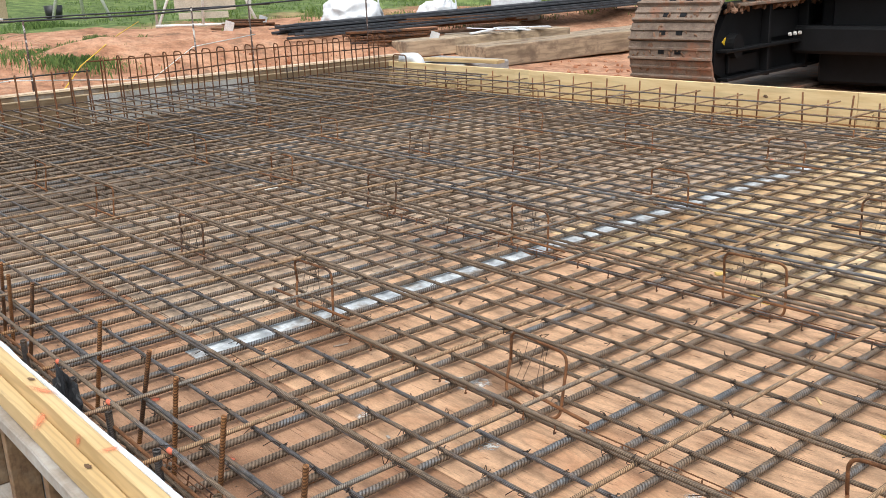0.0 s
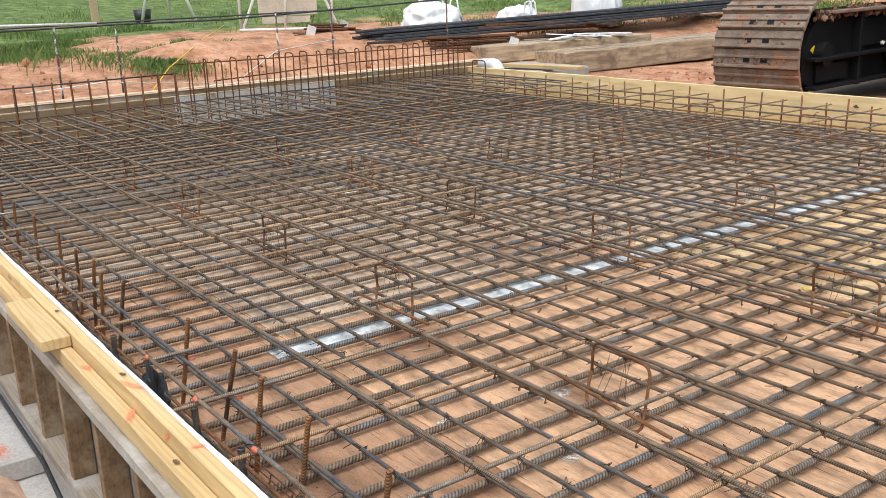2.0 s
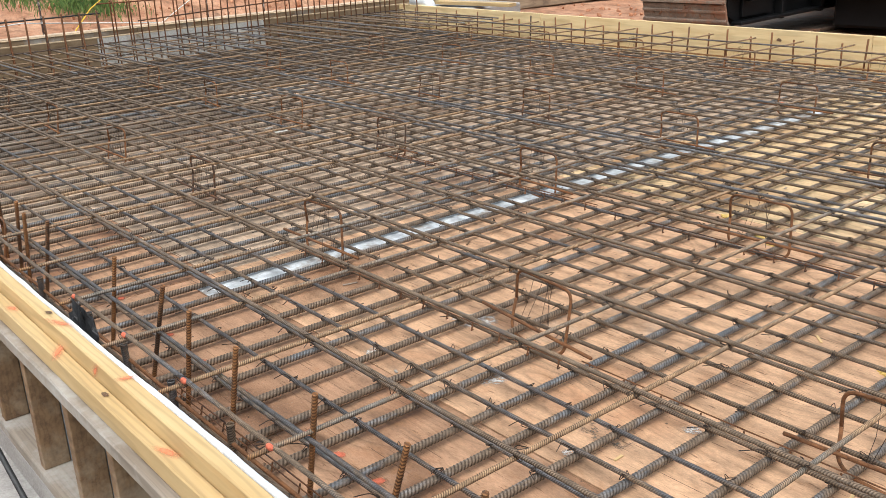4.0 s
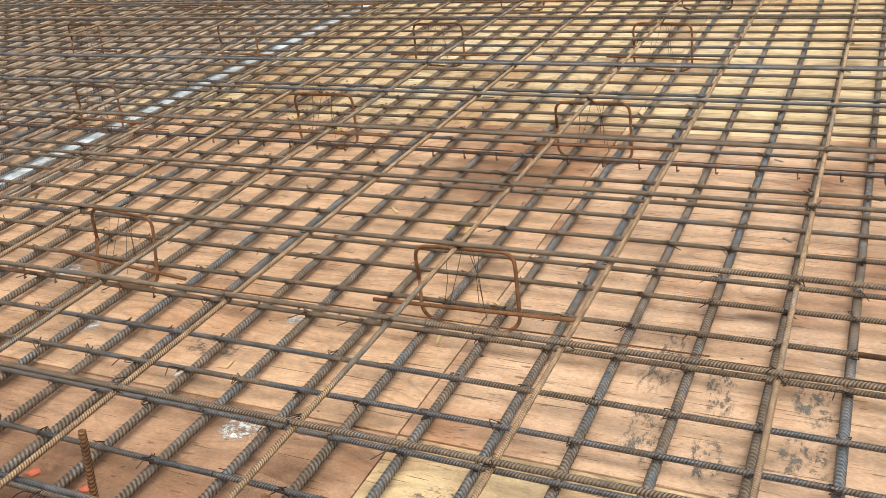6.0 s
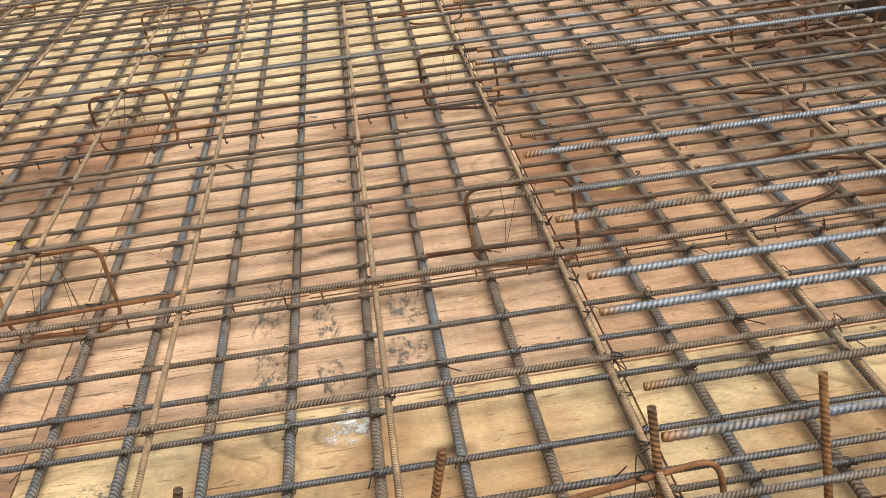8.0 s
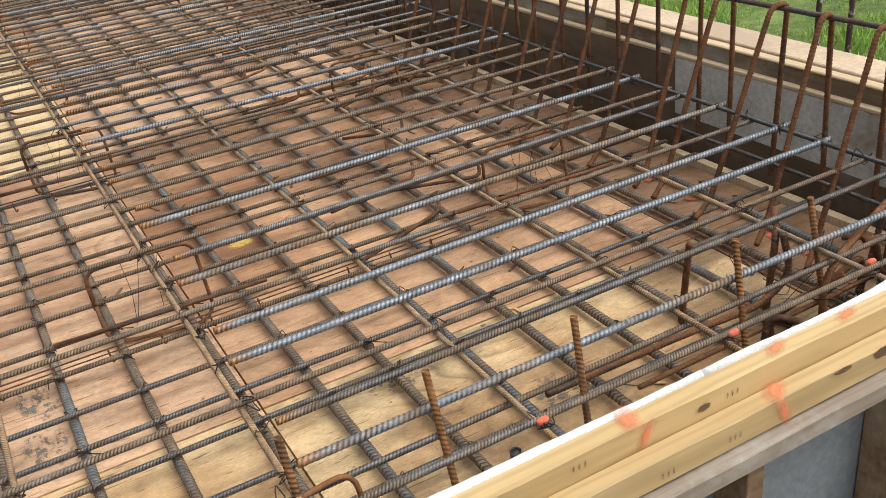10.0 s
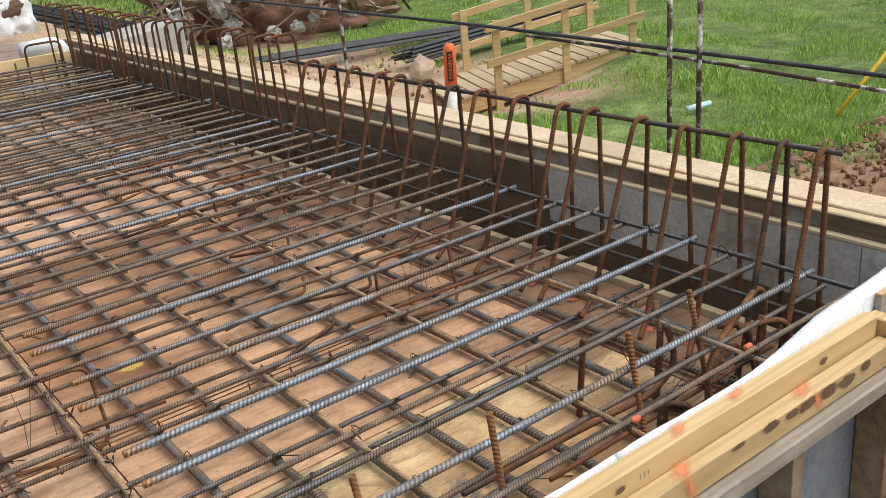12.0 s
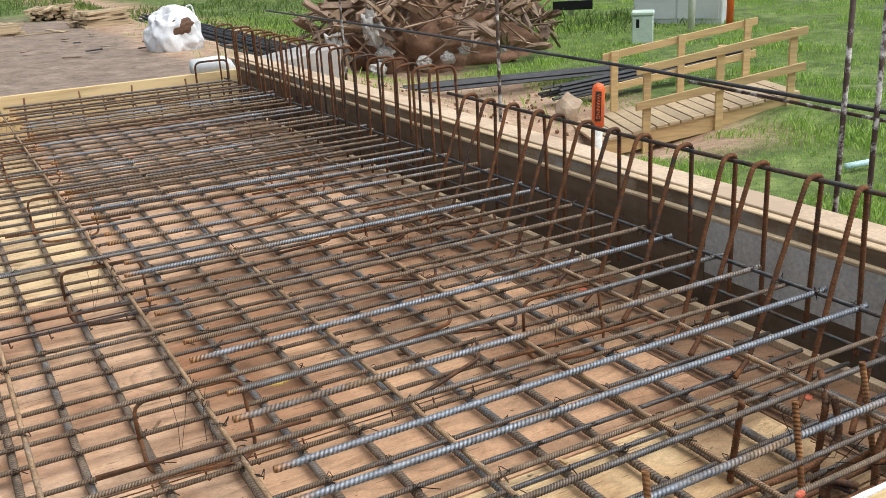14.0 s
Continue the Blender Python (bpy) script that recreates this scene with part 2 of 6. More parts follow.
M_PINKPLY = ply_material("pink_plywood", [(0.58, 0.37, 0.235), (0.61, 0.39, 0.25), (0.64, 0.42, 0.27)])
M_STRAW = ply_material("straw_plywood", [(0.68, 0.485, 0.27), (0.72, 0.525, 0.30), (0.76, 0.565, 0.335)], 0.95)
M_STAINSHADE = ply_material("stained_shaded_plywood", [(0.29, 0.17, 0.10), (0.33, 0.195, 0.115), (0.37, 0.225, 0.13)])
M_LUMBER = wood_material("yellow_lumber", (0.68, 0.49, 0.245), (0.56, 0.375, 0.165), (1.2, 12.0, 12.0))
M_FARPLANK = wood_material("pale_knotty_pine", (0.80, 0.62, 0.34), (0.62, 0.43, 0.205), (1.0, 9.0, 9.0))
M_OLDWOOD = wood_material("grey_plate_wood", (0.37, 0.31, 0.25), (0.24, 0.19, 0.145), wear=(0.40, 0.38, 0.35))
M_STUD = wood_material("brown_stud_wood", (0.25, 0.15, 0.075), (0.11, 0.06, 0.03), wear=(0.33, 0.26, 0.18))
# right wall's ply has shade painted in; the left copy keeps the lit tone
M_FORMPLY = wood_material("wet_shaded_form_plywood", (0.17, 0.115, 0.07), (0.075, 0.05, 0.032), (0.8, 5.0, 5.0), wear=(0.21, 0.155, 0.11))
M_LEFTPLY = wood_material("brown_lit_form_plywood", (0.33, 0.23, 0.13), (0.17, 0.11, 0.06), (0.8, 5.0, 5.0), wear=(0.30, 0.22, 0.14))
M_CAP = wood_material("cap_plywood", (0.72, 0.56, 0.37), (0.58, 0.42, 0.25))
M_CONC = rough_material("grey_form_face", (0.46, 0.45, 0.42), (0.62, 0.61, 0.575), 4.0, 0.8, 70.0, 0.004, (0.27, 0.20, 0.135))
M_RAIL = wood_material("mortar_smeared_rail", (0.30, 0.21, 0.125), (0.15, 0.10, 0.06), wear=(0.36, 0.35, 0.33))
M_COATED = rough_material("coated_panel", (0.13, 0.15, 0.17), (0.19, 0.21, 0.235), 3.0, 0.6, 50.0, 0.001, (0.25, 0.26, 0.27))
M_DIRTYCAP = rough_material("muddy_cap_plywood", (0.50, 0.37, 0.25), (0.66, 0.52, 0.38), 5.0, 0.8, 70.0, 0.002, (0.44, 0.33, 0.235))
M_SLAB = rough_material("pale_concrete", (0.30, 0.285, 0.27), (0.43, 0.41, 0.39), 4.0, 0.85, 90.0, 0.004)
M_FOAM = rough_material("white_foam", (0.66, 0.69, 0.72), (0.78, 0.80, 0.82), 8.0, 0.6, 220.0, 0.003)
M_ORANGE = rough_material("orange_marking_paint", (0.60, 0.12, 0.06), (0.74, 0.20, 0.11), 45.0, 0.7)
M_WHITE = rough_material("white_strip", (0.34, 0.36, 0.37), (0.70, 0.74, 0.77), 13.0, 0.6, 45.0, 0.003, (0.27, 0.23, 0.19))
M_WIRE = rough_material("tie_wire", (0.03, 0.028, 0.026), (0.08, 0.05, 0.035), 30.0, 0.6, metal=0.6)


# ---------------------------------------------------------------- mesh helpers
def mesh_object(name, bm, mat, parent=None, label="", smooth=False):
    me = bpy.data.meshes.new(name)
    bm.to_mesh(me)
    bm.free()
    for mm in (mat if isinstance(mat, (list, tuple)) else [mat]):
        me.materials.append(mm)
    if smooth:
        me.polygons.foreach_set("use_smooth", [True] * len(me.polygons))
    ob = new(name, me)
    if parent:
        ob.parent = parent
    if label:
        tagged(ob, label)
    return ob


def part(name, bm, mat, parent, label="", smooth=False):
    return mesh_object(name, bm, mat, parent, label, smooth)


def thing(name, label, category, group="", kind="", at=None):
    """An empty that holds the parts of one thing."""
    e = new(name)
    e.empty_display_size = 0.1
    if at is not None:
        e.matrix_world = at
    return tagged(e, label, category, group, kind)


def share(ob, name, parent, m, mat=None):
    """Another object on the same mesh."""
    o = new(name, ob.data)
    o.parent = parent
    o.matrix_basis = m
    return o


def box(bm, x0, x1, y0, y1, z0, z1, m=None, bevel=0.0):
    r = bmesh.ops.create_cube(bm, size=1.0)["verts"]
    mm = Matrix.Translation(((x0 + x1) / 2, (y0 + y1) / 2, (z0 + z1) / 2)) @ Matrix.Diagonal((x1 - x0, y1 - y0, z1 - z0, 1))
    bmesh.ops.transform(bm, matrix=(m @ mm) if m else mm, verts=r)
    if bevel:
        es = list({e for v in r for e in v.link_edges})
        bmesh.ops.bevel(bm, geom=es, offset=bevel, segments=1, affect="EDGES")
    return bm


def a_box(*lim, m=None, bevel=0.0):
    return box(bmesh.new(), *lim, m=m, bevel=bevel)


def tube(bm, pts, r, sides=7, caps=True):
    """A round bar along a polyline."""
    pts = [Vector(p) for p in pts]
    rings = []
    prev = None
    for i, p in enumerate(pts):
        d = (pts[min(i + 1, len(pts) - 1)] - pts[max(i - 1, 0)]).normalized()
        if prev is None:
            u = d.orthogonal().normalized()
        else:
            u = (prev - d * prev.dot(d)).normalized()
        prev = u
        w = d.cross(u)
        rr = r[i] if isinstance(r, (list, tuple)) else r
        rings.append([bm.verts.new(p + (u * math.cos(a) + w * math.sin(a)) * rr) for a in [2 * math.pi * k / sides for k in range(sides)]])
    for a, b in zip(rings, rings[1:]):
        for k in range(sides):
            bm.faces.new((a[k], a[(k + 1) % sides], b[(k + 1) % sides], b[k]))
    if caps:
        bm.faces.new(rings[0][::-1])
        bm.faces.new(rings[-1])
    return bm


def bend(pts, radius, n=4):
    """Rounds the corners of a polyline."""
    pts = [Vector(p) for p in pts]
    out = [pts[0]]
    for a, b, c in zip(pts, pts[1:], pts[2:]):
        ra = min(radius, (a - b).length * 0.45, (c - b).length * 0.45)
        p, q = b + (a - b).normalized() * ra, b + (c - b).normalized() * ra
        for k in range(n + 1):
            t = k / n
            out.append(p * (1 - t) ** 2 + b * 2 * t * (1 - t) + q * t * t)
    out.append(pts[-1])
    return out


def ribbed(pts, r, pitch=0.010, height=0.18, sides=7):
    """A bent bar with lugs: the path is stepped finely and swells at each lug."""
    pts = [Vector(p) for p in pts]
    out, rad = [], []
    for a, b in zip(pts, pts[1:]):
        n = max(1, round((b - a).length / (pitch / 3)))
        for k in range(n):
            out.append(a.lerp(b, k / n))
    out.append(pts[-1])
    for k in range(len(out)):
        rad.append(r * (1 + height) if k % 3 == 2 else r)
    return tube(bmesh.new(), out, rad, sides)


def bar_mesh(length, r, ribbed=(0, 0), pitch=0.013, sides=7, sway=0.0014, seed=1, height=0.17):
    """A deformed bar along +X from 0: lugs as real rings inside the ribbed stretch, slight sway."""
    rnd = random.Random(seed)
    ph = [rnd.uniform(0, 6.28) for _ in range(4)]

    def mid(x):
        return (sway * (math.sin(x * 1.1 + ph[0]) + 0.5 * math.sin(x * 2.7 + ph[1])), sway * 0.6 * math.sin(x * 1.7 + ph[2]))
    xs, x = [], 0.0
    a, b = ribbed
    while x < length:
        if a <= x < b:
            xs += [(x, r), (x + pitch * 0.46, r), (x + pitch * 0.73, r * (1 + height))]
            x += pitch
        else:
            xs.append((x, r * 1.05))
            x = min(x + 0.35, a) if x < a else x + 0.35
            if xs[-1][0] >= x:
                x += 0.35
    xs.append((length, r * 1.05))
    n = len(xs)
    cy = np.array([mid(x) for x, _ in xs])
    px, pr = np.array([q[0] for q in xs]), np.array([q[1] for q in xs])
    ang = np.arange(sides) * 2 * math.pi / sides
    co = np.empty((n, sides, 3))
    co[:, :, 0] = px[:, None] + pr[:, None] * (0.55 * np.cos(ang) + 0.25 * np.sin(ang))[None] * ((px > 0.012) & (px < length - 0.012))[:, None]
    co[:, :, 1] = cy[:, :1] + pr[:, None] * np.cos(ang)[None]
    co[:, :, 2] = cy[:, 1:] + pr[:, None] * np.sin(ang)[None]
    i, k = np.meshgrid(np.arange(n - 1), np.arange(sides), indexing="ij")
    k2 = (k + 1) % sides
    faces = np.stack([i * sides + k, (i + 1) * sides + k, (i + 1) * sides + k2, i * sides + k2], -1).reshape(-1, 4)
    me = bpy.data.meshes.new("bar")
    me.from_pydata(co.reshape(-1, 3).tolist(), [], faces.tolist() + [list(range(sides)), list(range((n - 1) * sides, n * sides))[::-1]])
    me.polygons.foreach_set("use_smooth", [True] * (len(faces)) + [False, False])
    me.update()
    return me


def spray_material(name, a, b2, grain=14.0, falloff=((0.25, 0.9), (0.42, 0.55), (0.56, 0.0)), holes=0.0):
    """Flat paint or dried splash that fades out unevenly from its middle."""
    m, nt, b = material(name)
    v = coords(nt, shift=False)
    ln = nt.nodes.new("ShaderNodeVectorMath")
    ln.operation = "LENGTH"
    nt.links.new(v, ln.inputs[0])
    sv = coords(nt)
    off = nt.nodes.new("ShaderNodeMath")
    off.operation = "MULTIPLY_ADD"
    off.inputs[1].default_value, off.inputs[2].default_value = -0.85, 0.25
    nt.links.new(noise_tex(nt, sv, 1.6, 5.0, 0.7), off.inputs[0])
    add = nt.nodes.new("ShaderNodeMath")
    nt.links.new(off.outputs[0], add.inputs[0])
    nt.links.new(ln.outputs["Value"], add.inputs[1])
    edge = ramp(nt, add.outputs[0], [(p, grey(k)) for p, k in falloff])
    fine = noise_tex(nt, sv, grain, 4.0, 0.75)
    keep = ramp(nt, fine, [(0.36 + holes, grey(0)), (0.50 + holes, grey(1))])
    nt.links.new(mix(nt, 1.0, edge, keep, "MULTIPLY"), b.inputs["Alpha"])
    nt.links.new(ramp(nt, fine, [(0.3, a), (0.7, b2)]), b.inputs["Base Color"])
    b.inputs["Roughness"].default_value = 0.8
    return m


M_SPRAY = spray_material("orange_spray", (0.48, 0.10, 0.05), (0.60, 0.165, 0.09), 4.0, ((0.0, 0.95), (0.3, 0.7), (0.55, 0.0)), -0.10)
M_PALESPRAY = spray_material("faded_orange_spray", (0.78, 0.20, 0.09), (0.84, 0.30, 0.15), 3.0, ((0.0, 0.70), (0.25, 0.30), (0.6, 0.0)), -0.12)
M_FLAKES = spray_material("grey_mortar_flakes", (0.06, 0.058, 0.05), (0.17, 0.16, 0.14), 4.0, holes=0.12)
M_SPLASH = spray_material("white_mortar_splash", (0.50, 0.49, 0.46), (0.80, 0.79, 0.75), 4.0, holes=0.07)
M_INK = spray_material("dark_grade_stamp", (0.08, 0.06, 0.05), (0.16, 0.12, 0.09), 4.0, holes=0.06)
M_WASH = spray_material("rust_wash", (0.10, 0.045, 0.022), (0.22, 0.10, 0.05), 3.0, ((0.0, 0.40), (0.3, 0.24), (0.62, 0.0)), -0.12)
M_KNOT = spray_material("brown_knot", (0.07, 0.038, 0.022), (0.17, 0.095, 0.055), 5.0, ((0.15, 0.95), (0.4, 0.8), (0.5, 0.0)), -0.05)
DECAL = bpy.data.meshes.new("decal")
DECAL.from_pydata([(-1, -1, 0), (1, -1, 0), (1, 1, 0), (-1, 1, 0)], [], [(0, 1, 2, 3)])
DECALS = {}


def decal(name, mat, m, sx, sy, label, category, group=""):
    """A patch of paint or splash on a surface; sx, sy: half its size."""
    if mat.name not in DECALS:
        DECALS[mat.name] = DECAL.copy()
        DECALS[mat.name].materials.append(mat)
    o = new(name, DECALS[mat.name])
    o.matrix_basis = m @ Matrix.Diagonal((sx, sy, 1, 1))
    return tagged(o, label, category, group)


rng = random.Random(7)

# ---------------------------------------------------------------- setting
X0, X1, Y0, Y1 = -9.67, 2.18, 0.76, 7.32       # inside faces of the forms
TOP = 0.31                                      # top of the forms over the deck


def smooth_step(a, b, v):
    t = min(max((v - a) / (b - a), 0.0), 1.0)
    return t * t * (3 - 2 * t)


def ground_height(x, y):
    g = -0.12 + 0.62 * smooth_step(-10, -14, x) + 0.3 * smooth_step(-14, -45, x) - 0.18 * smooth_step(-5, 0, x)
    a = 2.6 + 1.2 * smooth_step(7, 10, y)
    g += 5.0 * smooth_step(-27, -75, x) + 3.0 * smooth_step(20, 60, y) * smooth_step(3, -25, x)
    g += 0.22 * math.exp(-((x - 9.0) ** 2 + (y - 7.4) ** 2) / 1.0)
    g -= 0.32 * math.exp(-((x - 6.7) ** 2 / 1.6 + (y - 8.1) ** 2 / 0.7))
    g += 0.16 * math.exp(-((x - 6.4) ** 2 / 1.2 + (y - 2.7) ** 2 / 0.5))
    return g - 0.7 * smooth_step(a, a + 3, x) - 0.4 * smooth_step(0.6, -0.2, y)


def ground_material():
    """Red clay, grey-brown mud and turf in patches."""
    m, nt, b = material("ground_soil")
    v = coords(nt, (1, 1, 1), False)
    sep = nt.nodes.new("ShaderNodeSeparateXYZ")
    nt.links.new(v, sep.inputs[0])
    n1 = noise_tex(nt, v, 0.35, 6.0, 0.6)
    n2 = noise_tex(nt, v, 2.5, 6.0, 0.65)
    n3 = noise_tex(nt, v, 30.0, 4.0, 0.7)

    def band(out, lo, hi, wobble=1.5, tex=None):
        """0 below lo, 1 above hi, along one axis, with an uneven edge."""
        ad = nt.nodes.new("ShaderNodeMath")
        ad.operation = "MULTIPLY_ADD"
        ad.inputs[1].default_value = wobble * 2
        nt.links.new(tex or n1, ad.inputs[0])
        nt.links.new(out, ad.inputs[2])
        mr = nt.nodes.new("ShaderNodeMapRange")
        mr.inputs["From Min"].default_value, mr.inputs["From Max"].default_value = lo + wobble, hi + wobble
        nt.links.new(ad.outputs[0], mr.inputs["Value"])
        return mr.outputs[0]
    clay = ramp(nt, n2, [(0.3, (0.24, 0.105, 0.052)), (0.5, (0.42, 0.21, 0.118)), (0.7, (0.56, 0.33, 0.205))])
    clay = mix(nt, ramp(nt, noise_tex(nt, v, 1.1, 6.0, 0.7), [(0.56, grey(0)), (0.66, grey(0.8))]), clay, (0.15, 0.085, 0.05))
    n4 = noise_tex(nt, v, 8.0, 6.0, 0.7)
    mud = ramp(nt, n2, [(0.3, (0.16, 0.115, 0.086)), (0.65, (0.31, 0.235, 0.185))])
    turf = ramp(nt, n2, [(0.32, (0.035, 0.06, 0.013)), (0.5, (0.10, 0.15, 0.032)), (0.68, (0.20, 0.26, 0.075))])
    soil = ramp(nt, n2, [(0.3, (0.27, 0.165, 0.10)), (0.65, (0.50, 0.355, 0.25))])
    col = mix(nt, band(sep.outputs["X"], -4.5, -2.0), clay, mud)
    col = mix(nt, band(sep.outputs["X"], 3.2, 4.2, 1.0), col, soil)
    # turf far to the left, far behind and to the right
    neg = nt.nodes.new("ShaderNodeMath")
    neg.operation = "MULTIPLY"
    neg.inputs[1].default_value = -1.0
    nt.links.new(sep.outputs["X"], neg.inputs[0])
    col = mix(nt, band(neg.outputs[0], 18.0, 20.0, 5.0), col, turf)
    col = mix(nt, band(sep.outputs["Y"], 24.0, 27.0, 4.0), col, turf)
    right = band(sep.outputs["X"], 4.0, 4.9, 1.0)
    col = mix(nt, right, col, turf)

    def both(a, b, c):
        f = mix(nt, 1.0, a, b, "MULTIPLY")
        return mix(nt, 1.0, f, c, "MULTIPLY")

    def no(a):
        return ramp(nt, a, [(0.0, grey(1)), (1.0, grey(0))])
    far_x = band(sep.outputs["X"], 3.0, 3.4, 0.5)
    # dug soil by the corner and the trodden way to the walkway
    dug = both(far_x, no(band(sep.outputs["Y"], 3.3, 3.9, 1.0)), no(band(sep.outputs["X"], 7.0, 7.8, 1.0)))
    col = mix(nt, dug, col, ramp(nt, n2, [(0.3, (0.16, 0.085, 0.05)), (0.65, (0.33, 0.20, 0.13))]))
    trod = both(far_x, band(sep.outputs["Y"], 6.3, 7.0, 1.0), no(band(sep.outputs["X"], 7.4, 8.6, 1.5)))
    col = mix(nt, trod, col, soil)
    col = mix(nt, 1.0, col, ramp(nt, n3, [(0.25, grey(0.7)), (0.75, grey(1.2))]), "MULTIPLY")
    col = mix(nt, 1.0, col, ramp(nt, n4, [(0.32, grey(0.62)), (0.5, grey(1.0)), (0.7, grey(1.12))]), "MULTIPLY")
    nt.links.new(col, b.inputs["Base Color"])
    b.inputs["Roughness"].default_value = 0.95
    bump(nt, b, n2, 0.7, 0.06)
    return m


M_GROUND = ground_material()


def build_ground():
    """One sheet to the horizon, left open under the deck."""
    xs = sorted({round(-30 + 0.4 * i, 2) for i in range(140)} | {-4000, -1500, -500, -200, -120, -80, -60, -50, -44, -38, -34, 28, 32, 38, 46, 60, 90, 150, 400, 1200, 4000})
    ys = sorted({round(-6 + 0.4 * i, 2) for i in range(106)} | {-4000, -1000, -300, -80, -30, -12, 38, 42, 48, 56, 70, 90, 130, 200, 400, 1200, 4000})
    bm = bmesh.new()
    grid = []
    for y in ys:
        row = []
        for x in xs:
            z = ground_height(x, y)
            near = max(0.0, 1 - max(abs(x + 3) - 25, 0) / 40)
            z += near * (0.05 * noise.noise((x * 0.5, y * 0.5, 0)) + 0.03 * noise.noise((x * 1.7, y * 1.7, 3)))
            if x < -10.4 and y > 1:
                k = smooth_step(-10.4, -11.5, x) * (1 - smooth_step(-19, -26, x))
                z += k * (0.22 * noise.noise((x * 0.55, y * 0.4, 8)) + 0.09 * noise.noise((x * 1.3, y * 1.2, 5)))
            if X0 - 0.5 < x < X1 + 0.4 and Y0 - 0.1 < y < Y1 + 0.2:
                z = min(z, -0.55)
            row.append(bm.verts.new((x, y, z)))
        grid.append(row)
    for a, b in zip(grid, grid[1:]):
        for k in range(len(xs) - 1):
            bm.faces.new((a[k], a[k + 1], b[k + 1], b[k]))
    ob = mesh_object("ground", bm, M_GROUND, smooth=True)
    return tagged(ob, "red clay and mud building ground with turf beyond", "ground", kind="structure")


build_ground()


def build_deck():
    """Plywood deck sheets over a hidden subfloor."""
    deck = thing("floor", "stained plywood formwork deck laid in sheets", "floor", kind="structure")
    part("subfloor", a_box(X0 - 0.1, X1 + 0.05, Y0 - 0.02, Y1 + 0.05, -0.12, -0.022), M_STUD, deck)
    xs = [X0 + 0.02] + [0.467 - 1.272 * k for k in range(7, -1, -1)] + [0.467 + 1.272, X1 - 0.10]
    ys = [Y0, 1.556, 3.56, 5.68, Y1]
    for j, (ya, yb) in enumerate(zip(ys, ys[1:])):
        for xa, xb in zip(xs, xs[1:]):
            if xb - xa < 0.05:
                continue
            g = 0.0025
            bm = a_box(0, xb - xa - 2 * g, 0, yb - ya - 2 * g, -0.018, 0.0)
            # strip at the wall foot: rust stain plus shade painted into the ply
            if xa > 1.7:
                mat = M_STAINSHADE
            elif j == 0:
                mat = M_STRAW if xa > -0.9 else M_REDPLY if xa > -4.7 else M_GREYPLY
            elif j == 1:
                mat = M_PLY if xa > 0.4 else M_PINKPLY if xa > -0.9 else M_PLY if xa > -3.5 else M_GREYPLY
            else:
                mat = M_PINKPLY if xa > 0.4 else M_STRAW if xa > -3.4 else M_GREYPLY
            # far left sheets take a much darker ply
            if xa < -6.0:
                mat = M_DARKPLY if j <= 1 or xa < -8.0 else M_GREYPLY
            ob = part("plywood_sheet", bm, mat, deck)
            ob.matrix_basis = pose(xa + g, ya + g, 0.0 + rng.uniform(-0.0015, 0.0015))
    return deck


build_deck()


def build_near_form():
    """Near edge form: two yellow planks on edge, grey plate, studs, coated panel and sill."""
    f = thing("wall_near", "timber edge form with yellow planks, grey plate and brown studs", "formwork", kind="structure")
    xa, xb = X0 - 0.3, 1.818
    L = xb - xa
    for name, y0, y1, z0, z1, mat, lab in (("inner_plank", 0.7155, 0.752, 0.207, TOP + 0.002, M_LUMBER, "new yellow pine plank on edge"), ("outer_plank", 0.677, 0.7145, 0.207, 0.264, M_LUMBER, "new yellow pine plank on edge"),
                                           ("grey_plate", 0.652, 0.737, 0.166, 0.206, M_OLDWOOD, "mortar-smeared grey plate")):
        cut = [0.0, 2.6, 6.2, 9.3, L]
        for a, b in zip(cut, cut[1:]):
            bm = a_box(0, b - a - 0.004, y0, y1, z0, z1, bevel=0.004)
            bmesh.ops.subdivide_edges(bm, edges=[e for e in bm.edges if e.calc_length() > 1.0], cuts=24)
            for v in bm.verts:
                # waney, dented upper outer edge
                if v.co.z > z1 - 0.01 and v.co.y < y0 + 0.01:
                    v.co.y += 0.006 * max(0.0, noise.noise((v.co.x * 4 + a, z0, 2))) + 0.002 * noise.noise((v.co.x * 9, a, 1))
            o = part(name, bm, mat, f, lab)
            o.matrix_basis = pose(xa + a, 0, rng.uniform(-0.0008, 0.0008))
    part("backing_panel", a_box(xa, xb, 0.739, 0.752, -0.2, 0.204), M_COATED, f, "blue-grey coated form panel")
    studs = [1.795, 1.42] + [1.03 - 0.385 * k for k in range(9)] + [-2.36, -2.72, -3.12, -3.5, -3.86] + [-4.25 - 0.39 * k for k in range(15)]
    stud = None
    for x in studs:
        m = pose(x, 0.66, -0.2, 0, 0, wob_stud())
        if stud is None:
            stud = part("stud", a_box(0, 0.364, -0.038, 0.0, 0, 0.077, bevel=0.002), M_STUD, f)
            stud.data.transform(Matrix.Rotation(radians(-90), 4, "Y"))
            stud.data.transform(Matrix.Rotation(radians(90), 4, "Z"))
            lo = [min(v.co[i] for v in stud.data.vertices) for i in range(3)]
            stud.data.transform(Matrix.Translation((-lo[0], -lo[1], -lo[2])))
            stud.matrix_basis = m
        else:
            share(stud, "stud", f, m)
    part("sill_plate", a_box(xa, xb, 0.648, 0.752, -0.24, -0.201, bevel=0.003), M_OLDWOOD, f)
    return f


def wob_stud():
    return rng.uniform(-1.5, 1.5)


build_near_form()


